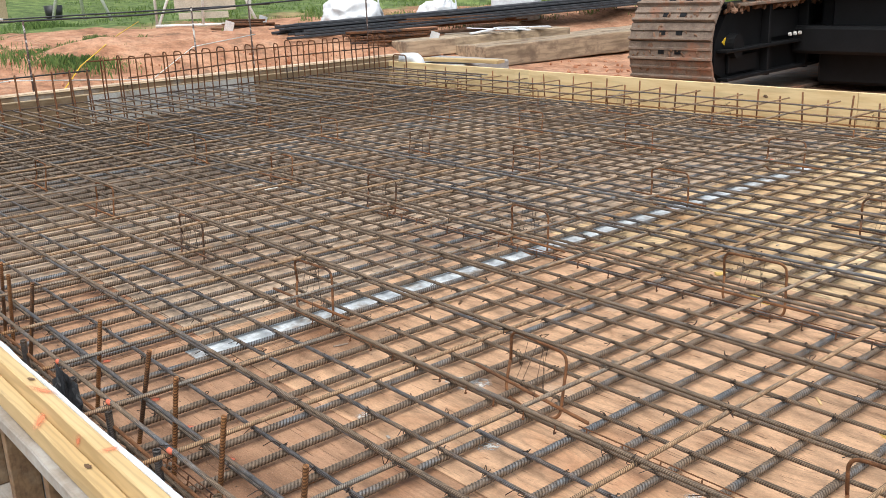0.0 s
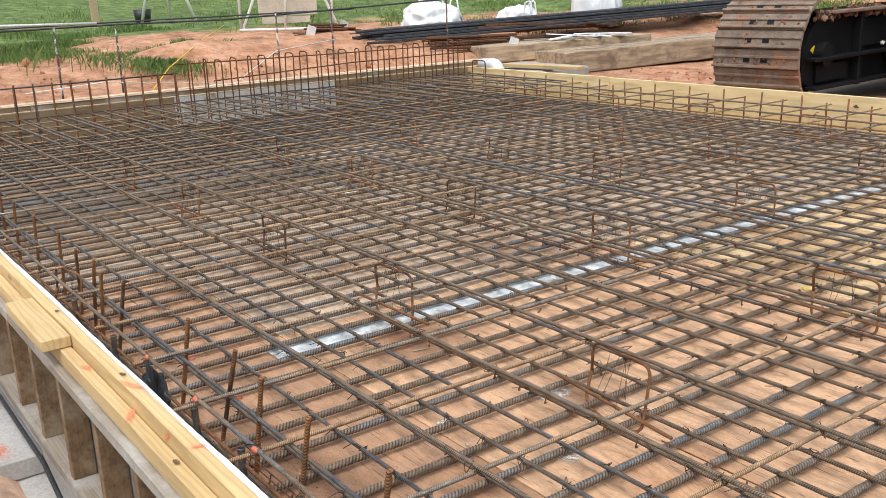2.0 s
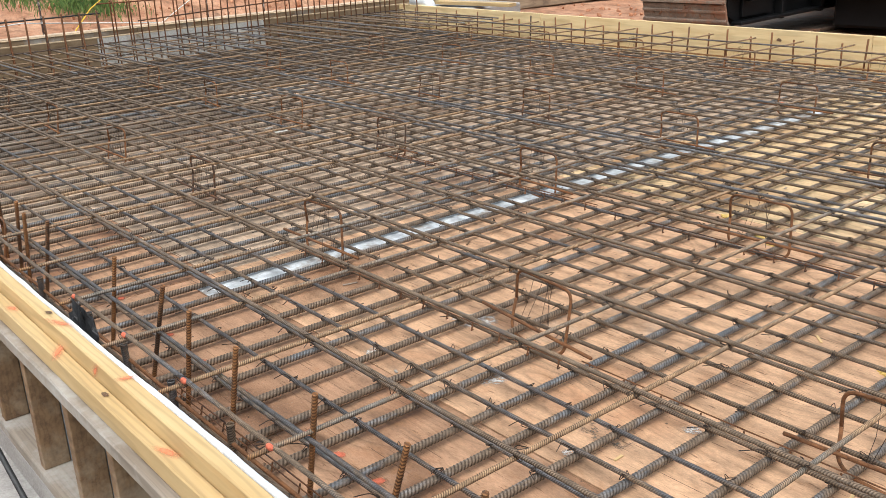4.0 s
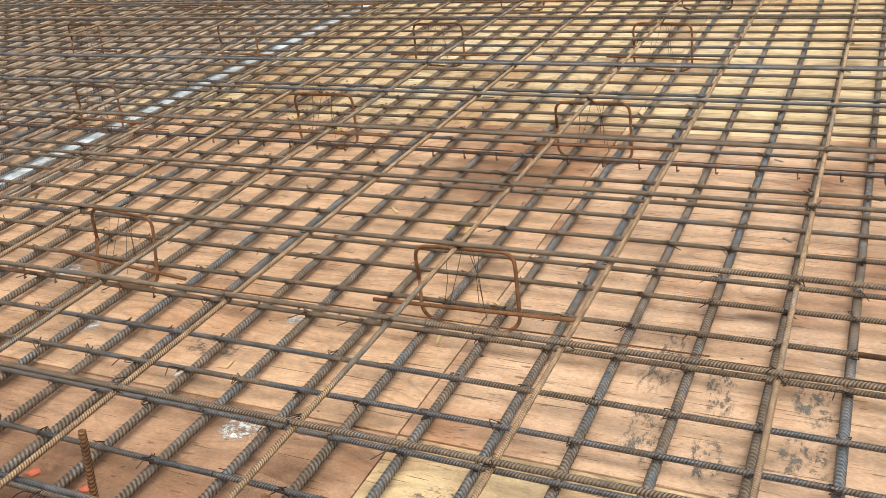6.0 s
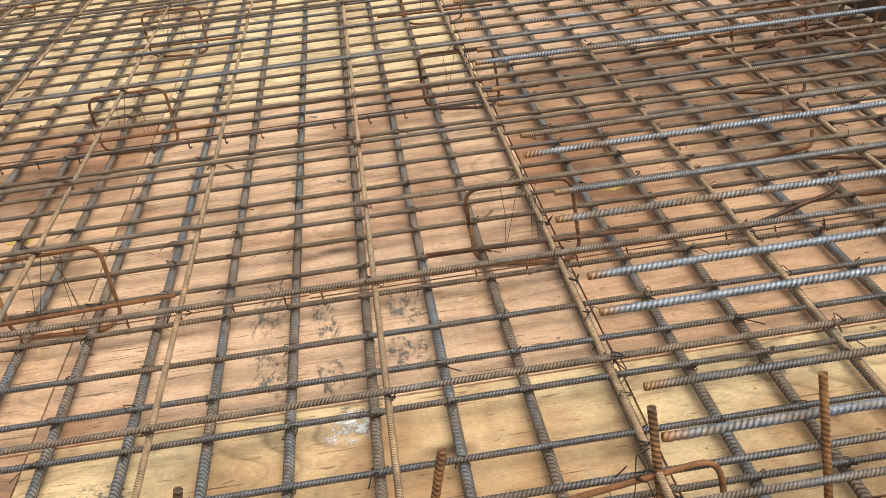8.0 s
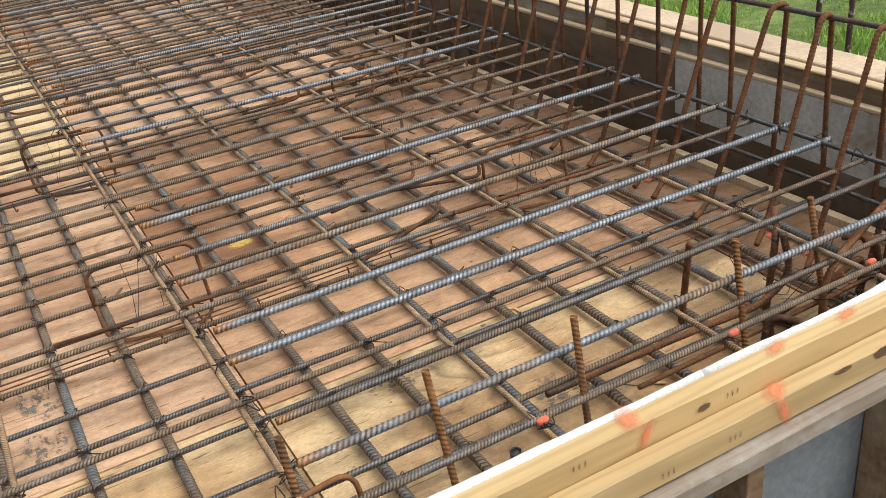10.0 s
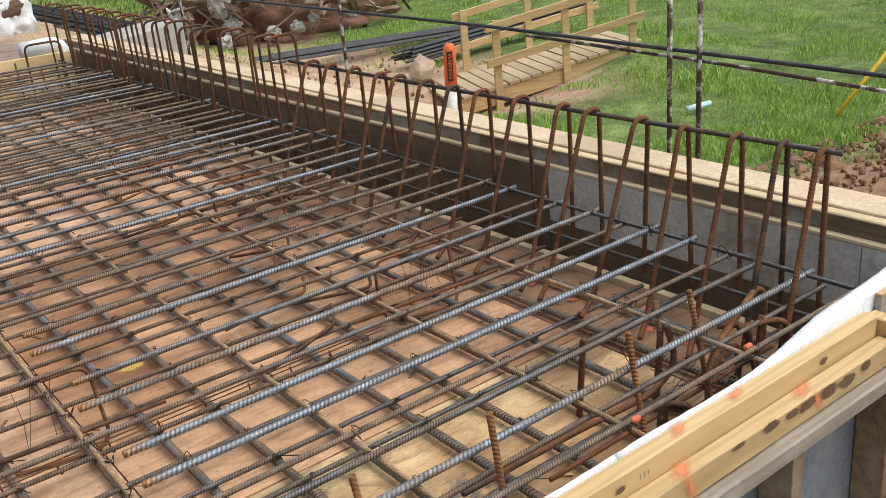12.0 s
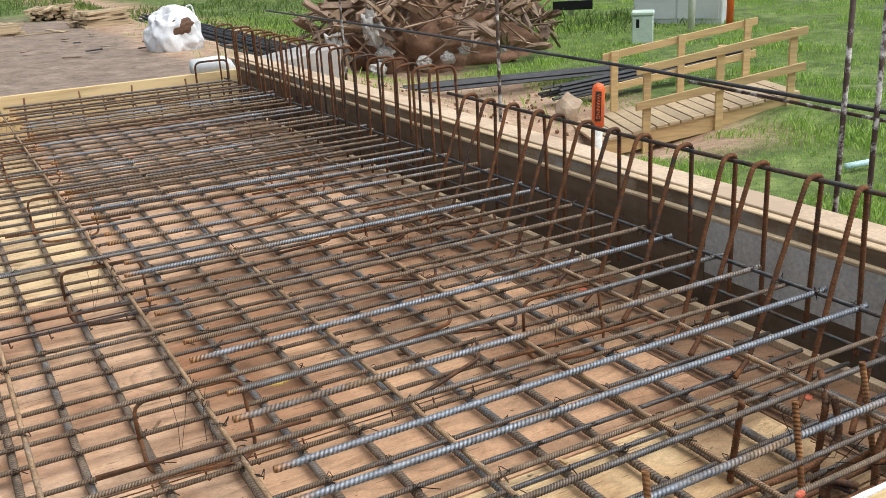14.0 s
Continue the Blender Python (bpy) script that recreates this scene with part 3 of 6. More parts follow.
def foam_strip():
    """White foam strip along the inside of the near planks, ragged top edge, in lengths."""
    rnd = random.Random(3)
    strip = thing("foam_strip", "white foam joint strip along the near form", "foam strip")
    cuts = [X0, -5.4, -1.2, 1.02, 2.3]
    for a, b in zip(cuts, cuts[1:]):
        bm = bmesh.new()
        prev = None
        n = round((b - a) / 0.025)
        for k in range(n + 1):
            x = a + (b - a - 0.003) * k / n
            w = 0.003 * math.sin(x * 3.1) + 0.003 * noise.noise((x * 6.0, 1.0, 0.0)) + 0.0006 * rnd.uniform(-1, 1)
            swell = smooth_step(1.3, 1.95, x)
            yi = 0.769 + w + 0.055 * swell + 0.012 * swell * math.sin(x * 9)
            yo = 0.7535 + 0.002 * math.sin(x * 7)
            zt = TOP + 0.004 + 0.035 * smooth_step(1.4, 2.1, x) + 0.003 * noise.noise((x * 5.0, 4.0, 0.0)) + 0.0005 * rnd.uniform(-1, 1)
            mid_y = (yi + yo) / 2
            sec = [(yo, 0.02), (yo, zt - 0.006), (yo + 0.004, zt - 0.001), (mid_y, zt + 0.002 + 0.004 * swell), (yi - 0.004 - 0.01 * swell, zt - 0.002), (yi, zt - 0.009 - 0.02 * swell), (yi - 0.003, 0.02)]
            cur = [bm.verts.new((x, y, z)) for y, z in sec]
            if prev:
                for i in range(6):
                    bm.faces.new((prev[i], cur[i], cur[i + 1], prev[i + 1]))
            else:
                bm.faces.new(cur)
            prev = cur
        bm.faces.new(prev[::-1])
        part("length", bm, M_FOAM, strip, smooth=True)
    return strip


foam_strip()


def build_side_wall(name, x, s, grey0, grey1):
    """Side form: face panels, ledge, capping. s: +1 when it stands on the right of the deck."""
    w = thing(name, "side form wall of wet plywood and grey panel with pale capping", "formwork", kind="structure")
    cuts = [Y0 + 0.06, grey0, grey1, Y1 + 0.02]
    for (a, b), mat, lab in zip(zip(cuts, cuts[1:]), (M_LEFTPLY, M_CONC, M_LEFTPLY) if s < 0 else (M_CONC, M_CONC, M_FORMPLY), ("wet brown plywood toned for light and shade", "grey concrete-stained panel", "wet brown plywood toned for light and shade")):
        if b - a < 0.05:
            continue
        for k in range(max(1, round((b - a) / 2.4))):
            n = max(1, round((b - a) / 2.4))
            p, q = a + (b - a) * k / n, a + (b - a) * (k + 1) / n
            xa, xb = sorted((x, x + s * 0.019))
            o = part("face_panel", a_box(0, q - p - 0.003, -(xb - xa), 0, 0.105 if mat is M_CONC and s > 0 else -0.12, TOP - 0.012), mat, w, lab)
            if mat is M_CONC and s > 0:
                # lower course: wet brown, darkened further by painted shade
                low = part("face_panel", a_box(0, q - p - 0.003, -(xb - xa), 0, -0.12, 0.104), M_FORMPLY, w, "wet brown plywood toned for light and shade")
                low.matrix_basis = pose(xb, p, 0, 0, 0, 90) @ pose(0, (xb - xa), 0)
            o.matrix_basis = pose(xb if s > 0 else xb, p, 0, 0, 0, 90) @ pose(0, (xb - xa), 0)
    def strip(nm, x0, x1, z0, z1, mat, lab=""):
        xa, xb = sorted((x + s * x0, x + s * x1))
        n = 4
        ya = Y0 + 0.06 if s > 0 else Y0 - 0.5
        LL = (Y1 + 0.3 - ya) / n
        for k in range(n):
            o = part(nm, a_box(0, LL - 0.003, 0, xb - xa, z0, z1, bevel=0.003), mat, w, lab)
            o.matrix_basis = pose(xb, ya + LL * k, rng.uniform(-0.001, 0.001), 0, 0, 90)
    strip("panel_edge", -0.001, 0.022, TOP - 0.012, TOP + 0.002, M_CAP, "pale plywood edge")
    strip("rail", 0.024, 0.062, TOP - 0.06, TOP + 0.045, M_RAIL)
    strip("capping", 0.018, 0.055, TOP + 0.046, TOP + 0.055, M_CAP, "pale plywood edge")
    strip("capping", 0.056, 0.19, TOP + 0.046, TOP + 0.064, M_DIRTYCAP, "pale plywood capping with dried mud")
    strip("waler", 0.063, 0.185, -0.3, TOP + 0.045, M_STUD)
    # pale chamfer strip where the wall meets the deck
    xa, xb = sorted((x - s * 0.10, x - s * 0.07))
    part("chamfer_strip", a_box(xa, xb, Y0, Y1, -0.02, 0.022), M_CAP, w, "pale wooden chamfer strip")
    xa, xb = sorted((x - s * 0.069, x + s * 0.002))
    # the gap's darkness is in the shaded ply colour
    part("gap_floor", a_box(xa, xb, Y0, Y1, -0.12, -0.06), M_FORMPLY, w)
    return w


build_side_wall("wall_right", X1, 1, Y0 + 0.2, 2.13)
build_side_wall("wall_left", X0, -1, 3.5, 5.4)


def build_far_wall():
    w = thing("wall_far", "yellow plank edge form at the far end of the deck", "formwork", kind="structure")
    cuts = [X0 - 0.1, -7.2, -3.6, -0.2, X1 + 0.02]
    for a, b in zip(cuts, cuts[1:]):
        o = part("plank", a_box(0, b - a - 0.004, 0, 0.038, -0.10, TOP - 0.004, bevel=0.003), M_FARPLANK, w)
        o.matrix_basis = pose(a, Y1, rng.uniform(-0.004, 0.004))
    part("backing", a_box(X0 - 0.1, X1, Y1 + 0.04, Y1 + 0.08, -0.3, 0.10), M_STUD, w)
    return w


build_far_wall()

# ---------------------------------------------------------------- reinforcement mats
Z_BY, Z_BX, Z_TY, Z_TX = 0.024, 0.0445, 0.2335, 0.249
BY = [-3.205, -3.053, -2.907, -2.721, -2.563, -2.403, -2.242, -2.066, -1.897, -1.722, -1.577, -1.412, -1.252, -1.078, -0.914, -0.748, -0.580, -0.413, -0.244, -0.068, 0.090, 0.252, 0.434, 0.593, 0.757, 0.928, 1.099]
BY = [BY[0] - 0.1645 * k for k in range(38, 0, -1)] + BY + [BY[-1] + 0.167 * k for k in range(1, 6)]
BX = [0.95, 1.11, 1.278, 1.452, 1.588, 1.741, 1.91, 2.063, 2.223, 2.35, 2.526, 2.69, 2.815, 2.959, 3.138, 3.264, 3.379, 3.501, 3.61, 3.747]
BX += [BX[-1] + 0.1505 * k for k in range(1, 23)]
TY = [-2.452, -2.081, -1.662, -1.271, -0.841, -0.443, -0.03, 0.367, 0.779, 1.193]
TY = [-5.02 - 0.428 * k for k in range(10, 0, -1)] + [-5.02, -4.58, -4.145, -3.71, -3.275, -2.86] + TY + [1.60]
TX = [0.88, 1.25, 1.64, 2.014, 2.405, 2.81, 3.21, 3.615]
TX += [TX[-1] + 0.402 * k for k in range(1, 9)]


def mat_of(bars, parent):
    """bars: (mesh, material, matrix) rows laid under one mat."""
    for me, m in bars:
        o = new("bar", me)
        o.parent = parent
        o.matrix_basis = m


def variants(n, mat, *args, **kw):
    out = []
    for k in range(n):
        me = bar_mesh(*args, seed=k + 5, **kw)
        me.materials.append(mat)
        out.append(me)
    return out


def wob(a=0.12):
    return rng.uniform(-a, a)


bottom = thing("bottom_rebar_mat", "bottom mat of thick grey-blue ribbed bars on the deck", "rebar mat")
LY = Y1 - Y0 - 0.12
near_by = variants(3, M_BOTTOM, LY, 0.0108, ribbed=(0.0, 3.9), pitch=0.0112, sides=7, height=0.13)
far_by = variants(2, M_BOTTOM, LY, 0.0112, sides=7)
for x in BY:
    ms = near_by if x > -4.6 else far_by
    mat_of([(rng.choice(ms), pose(x + rng.uniform(-0.0015, 0.0015), Y0 + 0.06 + rng.uniform(-0.02, 0.02), Z_BY, 0, 0, 90 + wob(0.04)))], bottom)
LX = X1 - X0 - 0.16
near_bx = variants(3, M_CROSS, LX, 0.0066, ribbed=(7.2, LX), pitch=0.007, sides=6, height=0.12)
far_bx = variants(2, M_CROSS, LX, 0.0069, sides=6)
for y in BX:
    ms = near_bx if y < 3.7 else far_bx
    mat_of([(rng.choice(ms), pose(X0 + 0.05 + rng.uniform(-0.02, 0.02), y, Z_BX, 0, 0, wob(0.04)))], bottom)

top = thing("top_rebar_mat", "top mat of tan and grey ribbed bars carried on bar chairs", "rebar mat")
near_ty = variants(3, M_TAN, LY, 0.0061, ribbed=(0.0, 3.2), pitch=0.006, sides=6, height=0.12)
far_ty = variants(2, M_TAN, LY, 0.0064, sides=6)
for x in TY:
    ms = near_ty if x > -4.6 else far_ty
    mat_of([(rng.choice(ms), pose(x, Y0 + 0.06 + rng.uniform(-0.02, 0.02), Z_TY, 0, 0, 90 + wob(0.1)))], top)
near_tx = variants(3, M_TOP, LX, 0.0062, ribbed=(6.4, LX), pitch=0.0065, sides=6, height=0.12)
far_tx = variants(2, M_TOP, LX, 0.0064, sides=6)
for y in TX:
    ms = near_tx if y < 3.7 else far_tx
    mat_of([(rng.choice(ms), pose(X0 + 0.02 + rng.uniform(-0.02, 0.02), y, Z_TX, 0, 0, wob(0.04)))], top)

# short extra bars over both side walls
side = thing("side_rebar_mat", "short heavy blue-grey bars tied over the mat beside the walls", "rebar mat")
EXTRA = [y + d for y in TX for d in (0.142, 0.275)]
ex_right = variants(3, M_BLUE, 1.66, 0.0082, ribbed=(0.0, 1.7), pitch=0.0105, sides=7, height=0.13, sway=0.002)
ex_rust = variants(1, M_CROSS, 1.62, 0.0074, ribbed=(0.0, 1.7), pitch=0.007, sides=7, height=0.12, sway=0.002)
ex_tan = variants(2, M_TOP, 1.64, 0.0078, ribbed=(0.0, 1.7), pitch=0.0065, sides=7, height=0.12, sway=0.002)
ex_left = variants(2, M_TOP, 1.9, 0.008, sides=6, sway=0.002)
for k, y in enumerate(EXTRA):
    mat_of([(rng.choice(ex_right + ex_rust + ex_tan), pose(0.395 + rng.uniform(-0.012, 0.03), y, Z_TX + 0.004, 0, 0, wob(0.4)))], side)
    mat_of([(rng.choice(ex_left), pose(X0 + 0.12 + rng.uniform(-0.03, 0.03), y + 0.05, Z_TX + 0.004, 0, 0, wob(0.4)))], side)

# ---------------------------------------------------------------- stirrups, chairs, dowels


def stirrup_mesh(pts, r, radius=0.03):
    bm = ribbed(bend(pts, radius, 4), r)
    me = bpy.data.meshes.new("stirrup")
    bm.to_mesh(me)
    bm.free()
    me.polygons.foreach_set("use_smooth", [True] * len(me.polygons))
    me.materials.append(M_RUST)
    return me


def leaning_stirrups(s, xt, ys, label):
    """Rusty stirrups hooked over a rod: one upright leg, one that leans into the mat."""
    shapes = []
    for k in range(3):
        q = random.Random(k)
        shapes.append(stirrup_mesh([(0.03 * s, 0.0, -0.50), (0.03 * s + q.uniform(-0.01, 0.01), 0.0, 0.012), (-0.035 * s, -0.015, 0.016), (-0.25 * s, -0.08 + q.uniform(-0.03, 0.03), -0.475), (-0.33 * s, -0.10, -0.50)], 0.0074, 0.03))
    for y in ys:
        o = new("stirrup", rng.choice(shapes))
        o.matrix_basis = pose(xt, y, 0.555, wob(1.0), wob(1.2), wob(4.0))
        tagged(o, label, "stirrup", "leaning stirrups")


A_RIGHT = [3.517, 3.343, 3.172, 2.967, 2.847, 2.664, 2.492, 2.338, 2.136, 1.935, 1.808, 1.608, 1.445, 1.275, 1.133, 1.02]
leaning_stirrups(1, 2.088, [y + 0.018 for y in A_RIGHT], "rusty ribbed stirrup hooked over a grey rod")
A_LEFT = [1.1 + 0.171 * k for k in range(15)]
leaning_stirrups(-1, -9.55, A_LEFT, "rusty ribbed stirrup hooked over a grey rod")


def upright_stirrups(x, s, ys):
    shapes = [stirrup_mesh([(0.0, 0.0, -0.62), (0.0, 0.0, 0.0), (0.145, q, 0.004), (0.15, q, -0.62)], 0.0066, 0.045) for q in (0.0, 0.02, -0.02)]
    for y in ys:
        o = new("stirrup", rng.choice(shapes))
        o.matrix_basis = pose(x, y, 0.66 + wob(0.012), wob(1.5), wob(1.5), wob(6) + (180 if s < 0 else 0))
        tagged(o, "rusty upright hairpin stirrup beside the wall", "stirrup", "upright stirrups")


upright_stirrups(1.995, 1, [3.747 + 0.17 * k + 0.0025 * k * (k % 3) for k in range(21)])
upright_stirrups(-9.475, -1, [3.64 + 0.166 * k for k in range(22)])


def rod(name, pts, r, mat, label, category, group="", sides=7, parent=None):
    ob = mesh_object(name, tube(bmesh.new(), pts, r, sides), mat, parent, smooth=True)
    return tagged(ob, label, category, group)


rod("stirrup_rod", [(2.105, 0.99, 0.562), (2.108, 2.1, 0.548), (2.104, 3.77, 0.545)], 0.0078, M_ROD, "dark grey rod carrying the leaning stirrups", "steel rod")
rod("stirrup_rod", [(-9.555, 0.9, 0.55), (-9.55, 2.2, 0.545), (-9.555, 3.52, 0.55)], 0.0078, M_ROD, "dark grey rod carrying the leaning stirrups", "steel rod")
rod("stirrup_rod", [(-9.55, 3.5, 0.64), (-9.55, 5.2, 0.615), (-9.55, 7.3, 0.60)], 0.007, M_RUST, "thin rusty rod tied to the upright stirrups", "steel rod")
rod("stirrup_rod", [(-9.55, 3.9, 0.44), (-9.55, 5.6, 0.5), (-9.55, 7.3, 0.50)], 0.007, M_RUST, "thin rusty rod tied to the upright stirrups", "steel rod")
for xx, zz in ((2.02, 0.255), (2.06, 0.12), (-9.5, 0.255), (-9.52, 0.12)):
    rod("wall_bar", [(xx, Y0 + 0.1, zz), (xx + 0.004, 4.0, zz + 0.004), (xx, Y1 - 0.08, zz)], 0.0065, M_ROD, "dark ribbed bar running along the side wall", "rebar")


def chair_mesh(k):
    q = random.Random(k)
    w, h, d = 0.27, 0.213, 0.07
    pts = [(-w / 2, 0, h - 0.11), (-w / 2 - 0.004, 0, h), (w / 2, 0.0, h + 0.002), (w / 2 + 0.012, -d * 0.4, 0.02), (w / 2 - 0.03, -d, 0.012), (-w / 2 + 0.05, -d * 0.6, 0.012), (-w / 2 + 0.006, -d * 0.3, 0.03), (-w / 2 + 0.002, -0.004, h - 0.10)]
    bm = tube(bmesh.new(), bend(pts, 0.04, 5), 0.0052, 8)
    tube(bm, [(-w / 2 - 0.12, -d * 0.7, 0.066), (w / 2 + 0.16, -d * 0.75, 0.068)], 0.0058, 6)
    return bm


def wire_knot(bm, c, size, rnd, turns=2):
    """Loose loops and tails of tie wire."""
    for _ in range(turns):
        pts = [Vector(c) + Vector((rnd.uniform(-1, 1), rnd.uniform(-1, 1), rnd.uniform(-1, 0.6))) * size * f for f in (0.2, 0.8, 1.0, 0.5)]
        tube(bm, bend(pts, size * 0.3, 2), 0.0013, 3, False)


def bar_chair():
    c = thing("bar_chair", "bent rusty bar chair holding up the top mat", "bar chair", "bar chairs")
    part("bent_bar", chair_mesh(1), M_RUSTY, c, smooth=True)
    bm = bmesh.new()
    rnd = random.Random(5)
    for k in range(5):
        a = Vector((rnd.uniform(-0.05, 0.05), 0, 0.215))
        b = Vector((rnd.uniform(-0.09, 0.09), rnd.uniform(-0.08, 0.01), 0.055))
        tube(bm, [a, (a + b) / 2 + Vector((rnd.uniform(-0.01, 0.01), 0.0, 0)), b], 0.0009, 3, False)
    wire_knot(bm, (0, 0, 0.225), 0.035, rnd, 3)
    part("tie_wire", bm, M_WIRE, c, "thin dark tie wire")
    return c


first = bar_chair()
first.matrix_world = pose(0.36, 2.07, 0, 0, 0, -3)
CHAIR_X = [1.53, 0.36, -0.84, -1.97, -3.2, -4.37, -5.5, -6.65, -7.8]
CHAIR_Y = [2.05, 3.25, 4.42, 5.6, 6.75]
for i, x in enumerate(CHAIR_X):
    for j, y in enumerate(CHAIR_Y):
        if (i, j) != (1, 0):
            copy_thing(first, pose(x + wob(0.015), y + wob(0.02), 0, wob(5), 0, -2 + wob(5)))
for x in (0.335, -4.1, -6.4):
    copy_thing(first, pose(x, 0.955, 0.012, -4, 0, 8))


def dowels():
    """Short rusty bars standing along the near edge and the far form."""
    me = [bar_mesh(0.35, 0.0070, ribbed=(0, 0.35), pitch=0.0095, sides=7, height=0.08, sway=0.0, seed=k) for k in range(2)]
    for m in me:
        m.materials.append(M_DOWEL)
    spots = [(0.64, 0.985), (0.92, 0.99), (0.375, 0.99), (1.35, 1.02), (1.62, 1.05), (0.05, 0.97), (-0.33, 0.99), (-0.72, 0.98)]
    spots += [(-1.055, 1.01), (-1.357, 1.0), (-1.642, 1.0), (-1.985, 0.985), (-2.263, 1.0), (-2.557, 1.01), (-2.875, 1.01), (-3.456, 0.995), (-3.616, 0.986), (-3.85, 1.0), (-4.1, 1.02), (-4.4, 1.02), (-4.8, 1.03), (-5.2, 1.02), (-5.7, 1.02), (-6.1, 1.02), (-6.6, 1.02), (-7.2, 1.02), (-7.8, 1.02)]
    for x, y in spots:
        o = new("dowel", rng.choice(me))
        o.matrix_basis = pose(x - 0.09 + wob(0.02), y + wob(0.02), 0.0, 0, -90 + 16 + wob(6), wob(14)) if x < 0.3 else pose(x, y - 0.06, 0.0, 0, -90 + 13 + wob(5), 90 + wob(15))
        tagged(o, "short rusty dowel bar standing at the near edge", "dowel", "edge dowels")
    short = bar_mesh(0.15, 0.0105, ribbed=(0, 0.16), pitch=0.0115, height=0.08, sides=7, sway=0.0)
    short.materials.append(M_CROSS)
    for x in (-2.27, -2.59, -2.91, -3.37, -3.9, -1.95, 0.33, 0.76, 1.6):
        o = new("dowel", short)
        o.matrix_basis = pose(x, 0.93 + wob(0.01), 0.0, 0, -90 + wob(3), 0)
        tagged(o, "short thick dark dowel stub at the near edge", "dowel", "edge stubs")
    tall = bar_mesh(0.295, 0.0072, sides=6, sway=0.0)
    low = bar_mesh(0.245, 0.0072, sides=6, sway=0.0)
    for m in (tall, low):
        m.materials.append(M_RUSTY)
    x, k = -9.2, 0
    while x < 1.9:
        o = new("dowel", (tall, low)[k % 2])
        o.matrix_basis = pose(x, 7.20 + 0.03 * (k % 2), 0.0, 0, -90 + wob(4), wob(10))
        tagged(o, "thin rusty dowel bar standing before the far plank", "dowel", "far dowels")
        x += 0.2 + wob(0.03)
        k += 1


dowels()
for zz, yy in ((0.06, 7.19), (0.12, 7.175), (0.19, 7.185)):
    rod("edge_bar", [(X0 + 0.2, yy, zz), (-4.0, yy + 0.006, zz + 0.004), (X1 - 0.15, yy, zz)], 0.0075, M_TAN, "thin tan bar tied along the far plank", "rebar")
for yy, zz, mm, rr in ((0.865, 0.075, M_CROSS, 0.0075), (0.93, 0.105, M_RUSTY, 0.0055), (0.99, 0.215, M_CROSS, 0.0062)):
    me = bar_mesh(LX, rr, ribbed=(6.0, LX), pitch=0.007, sides=6, height=0.12, seed=int(yy * 100))
    me.materials.append(mm)
    ob = new("edge_bar", me)
    ob.matrix_basis = pose(X0 + 0.05, yy, zz)
    tagged(ob, "dark ribbed bar running along the near edge", "rebar", "edge bars")


def slab_bolster(y, xa, xb):
    """A wire bolster: two thin wires with small feet."""
    bm = bmesh.new()
    tube(bm, [(xa, y, 0.068), (xb, y + 0.01, 0.068)], 0.0022, 5)
    tube(bm, [(xa, y - 0.012, 0.062), (xb, y - 0.002, 0.062)], 0.0018, 5)
    x = xa + 0.03
    while x < xb:
        tube(bm, bend([(x, y, 0.066), (x + 0.002, y - 0.006, 0.046), (x + 0.004, y - 0.014, 0.036), (x + 0.011, y - 0.010, 0.043)], 0.01, 2), 0.0026, 5)
        x += 0.128
    ob = mesh_object("slab_bolster", bm, M_RUST)
    return tagged(ob, "thin wire slab bolster with small feet", "bolster", "slab bolsters")


for y, xa, xb in ((1.93, -1.7, -0.2), (1.925, -0.2, 1.3), (1.90, -3.2, -1.75), (1.0, 0.1, 1.6), (3.1, -2.6, -1.1), (3.1, -1.05, 0.5), (3.12, -4.2, -2.7), (0.99, -2.4, -0.9)):
    slab_bolster(y, xa, xb)


def ties():
    """Tie wire at the crossings of the two mats."""
    rnd = random.Random(11)
    bm = bmesh.new()
    for x in TY:
        for y in TX:
            if x > -5 and y < 5:
                wire_knot(bm, (x, y, Z_TX), 0.028, rnd, 3)
    for x in TY[-4:]:
        for y in EXTRA:
            if y < 4.5 and rnd.random() < 0.6:
                wire_knot(bm, (x, y, Z_TX), 0.024, rnd, 2)
    for i, x in enumerate(BY):
        for j, y in enumerate(BX):
            if x > -4.5 and y < 4.0:
                wire_knot(bm, (x, y, Z_BX + 0.003), 0.021, rnd, 2 if (i + j) % 2 else 3)
                if rnd.random() < 0.35:
                    p = Vector((x, y, Z_BX))
                    tube(bm, bend([p, p + Vector((rnd.uniform(-0.03, 0.03), -0.02, 0.02)), p + Vector((rnd.uniform(-0.05, 0.05), -0.05, 0.01))], 0.01, 2), 0.0015, 3, False)
    for y in EXTRA + TX:
        if y < 3.4:
            wire_knot(bm, (2.02 + rnd.uniform(-0.01, 0.02), y, Z_TX + 0.012), 0.034, rnd, 2)
    ob = mesh_object("tie_wires", bm, M_WIRE)
    tagged(ob, "dark twisted tie wire at the bar crossings", "tie wire", kind="stuff")


ties()


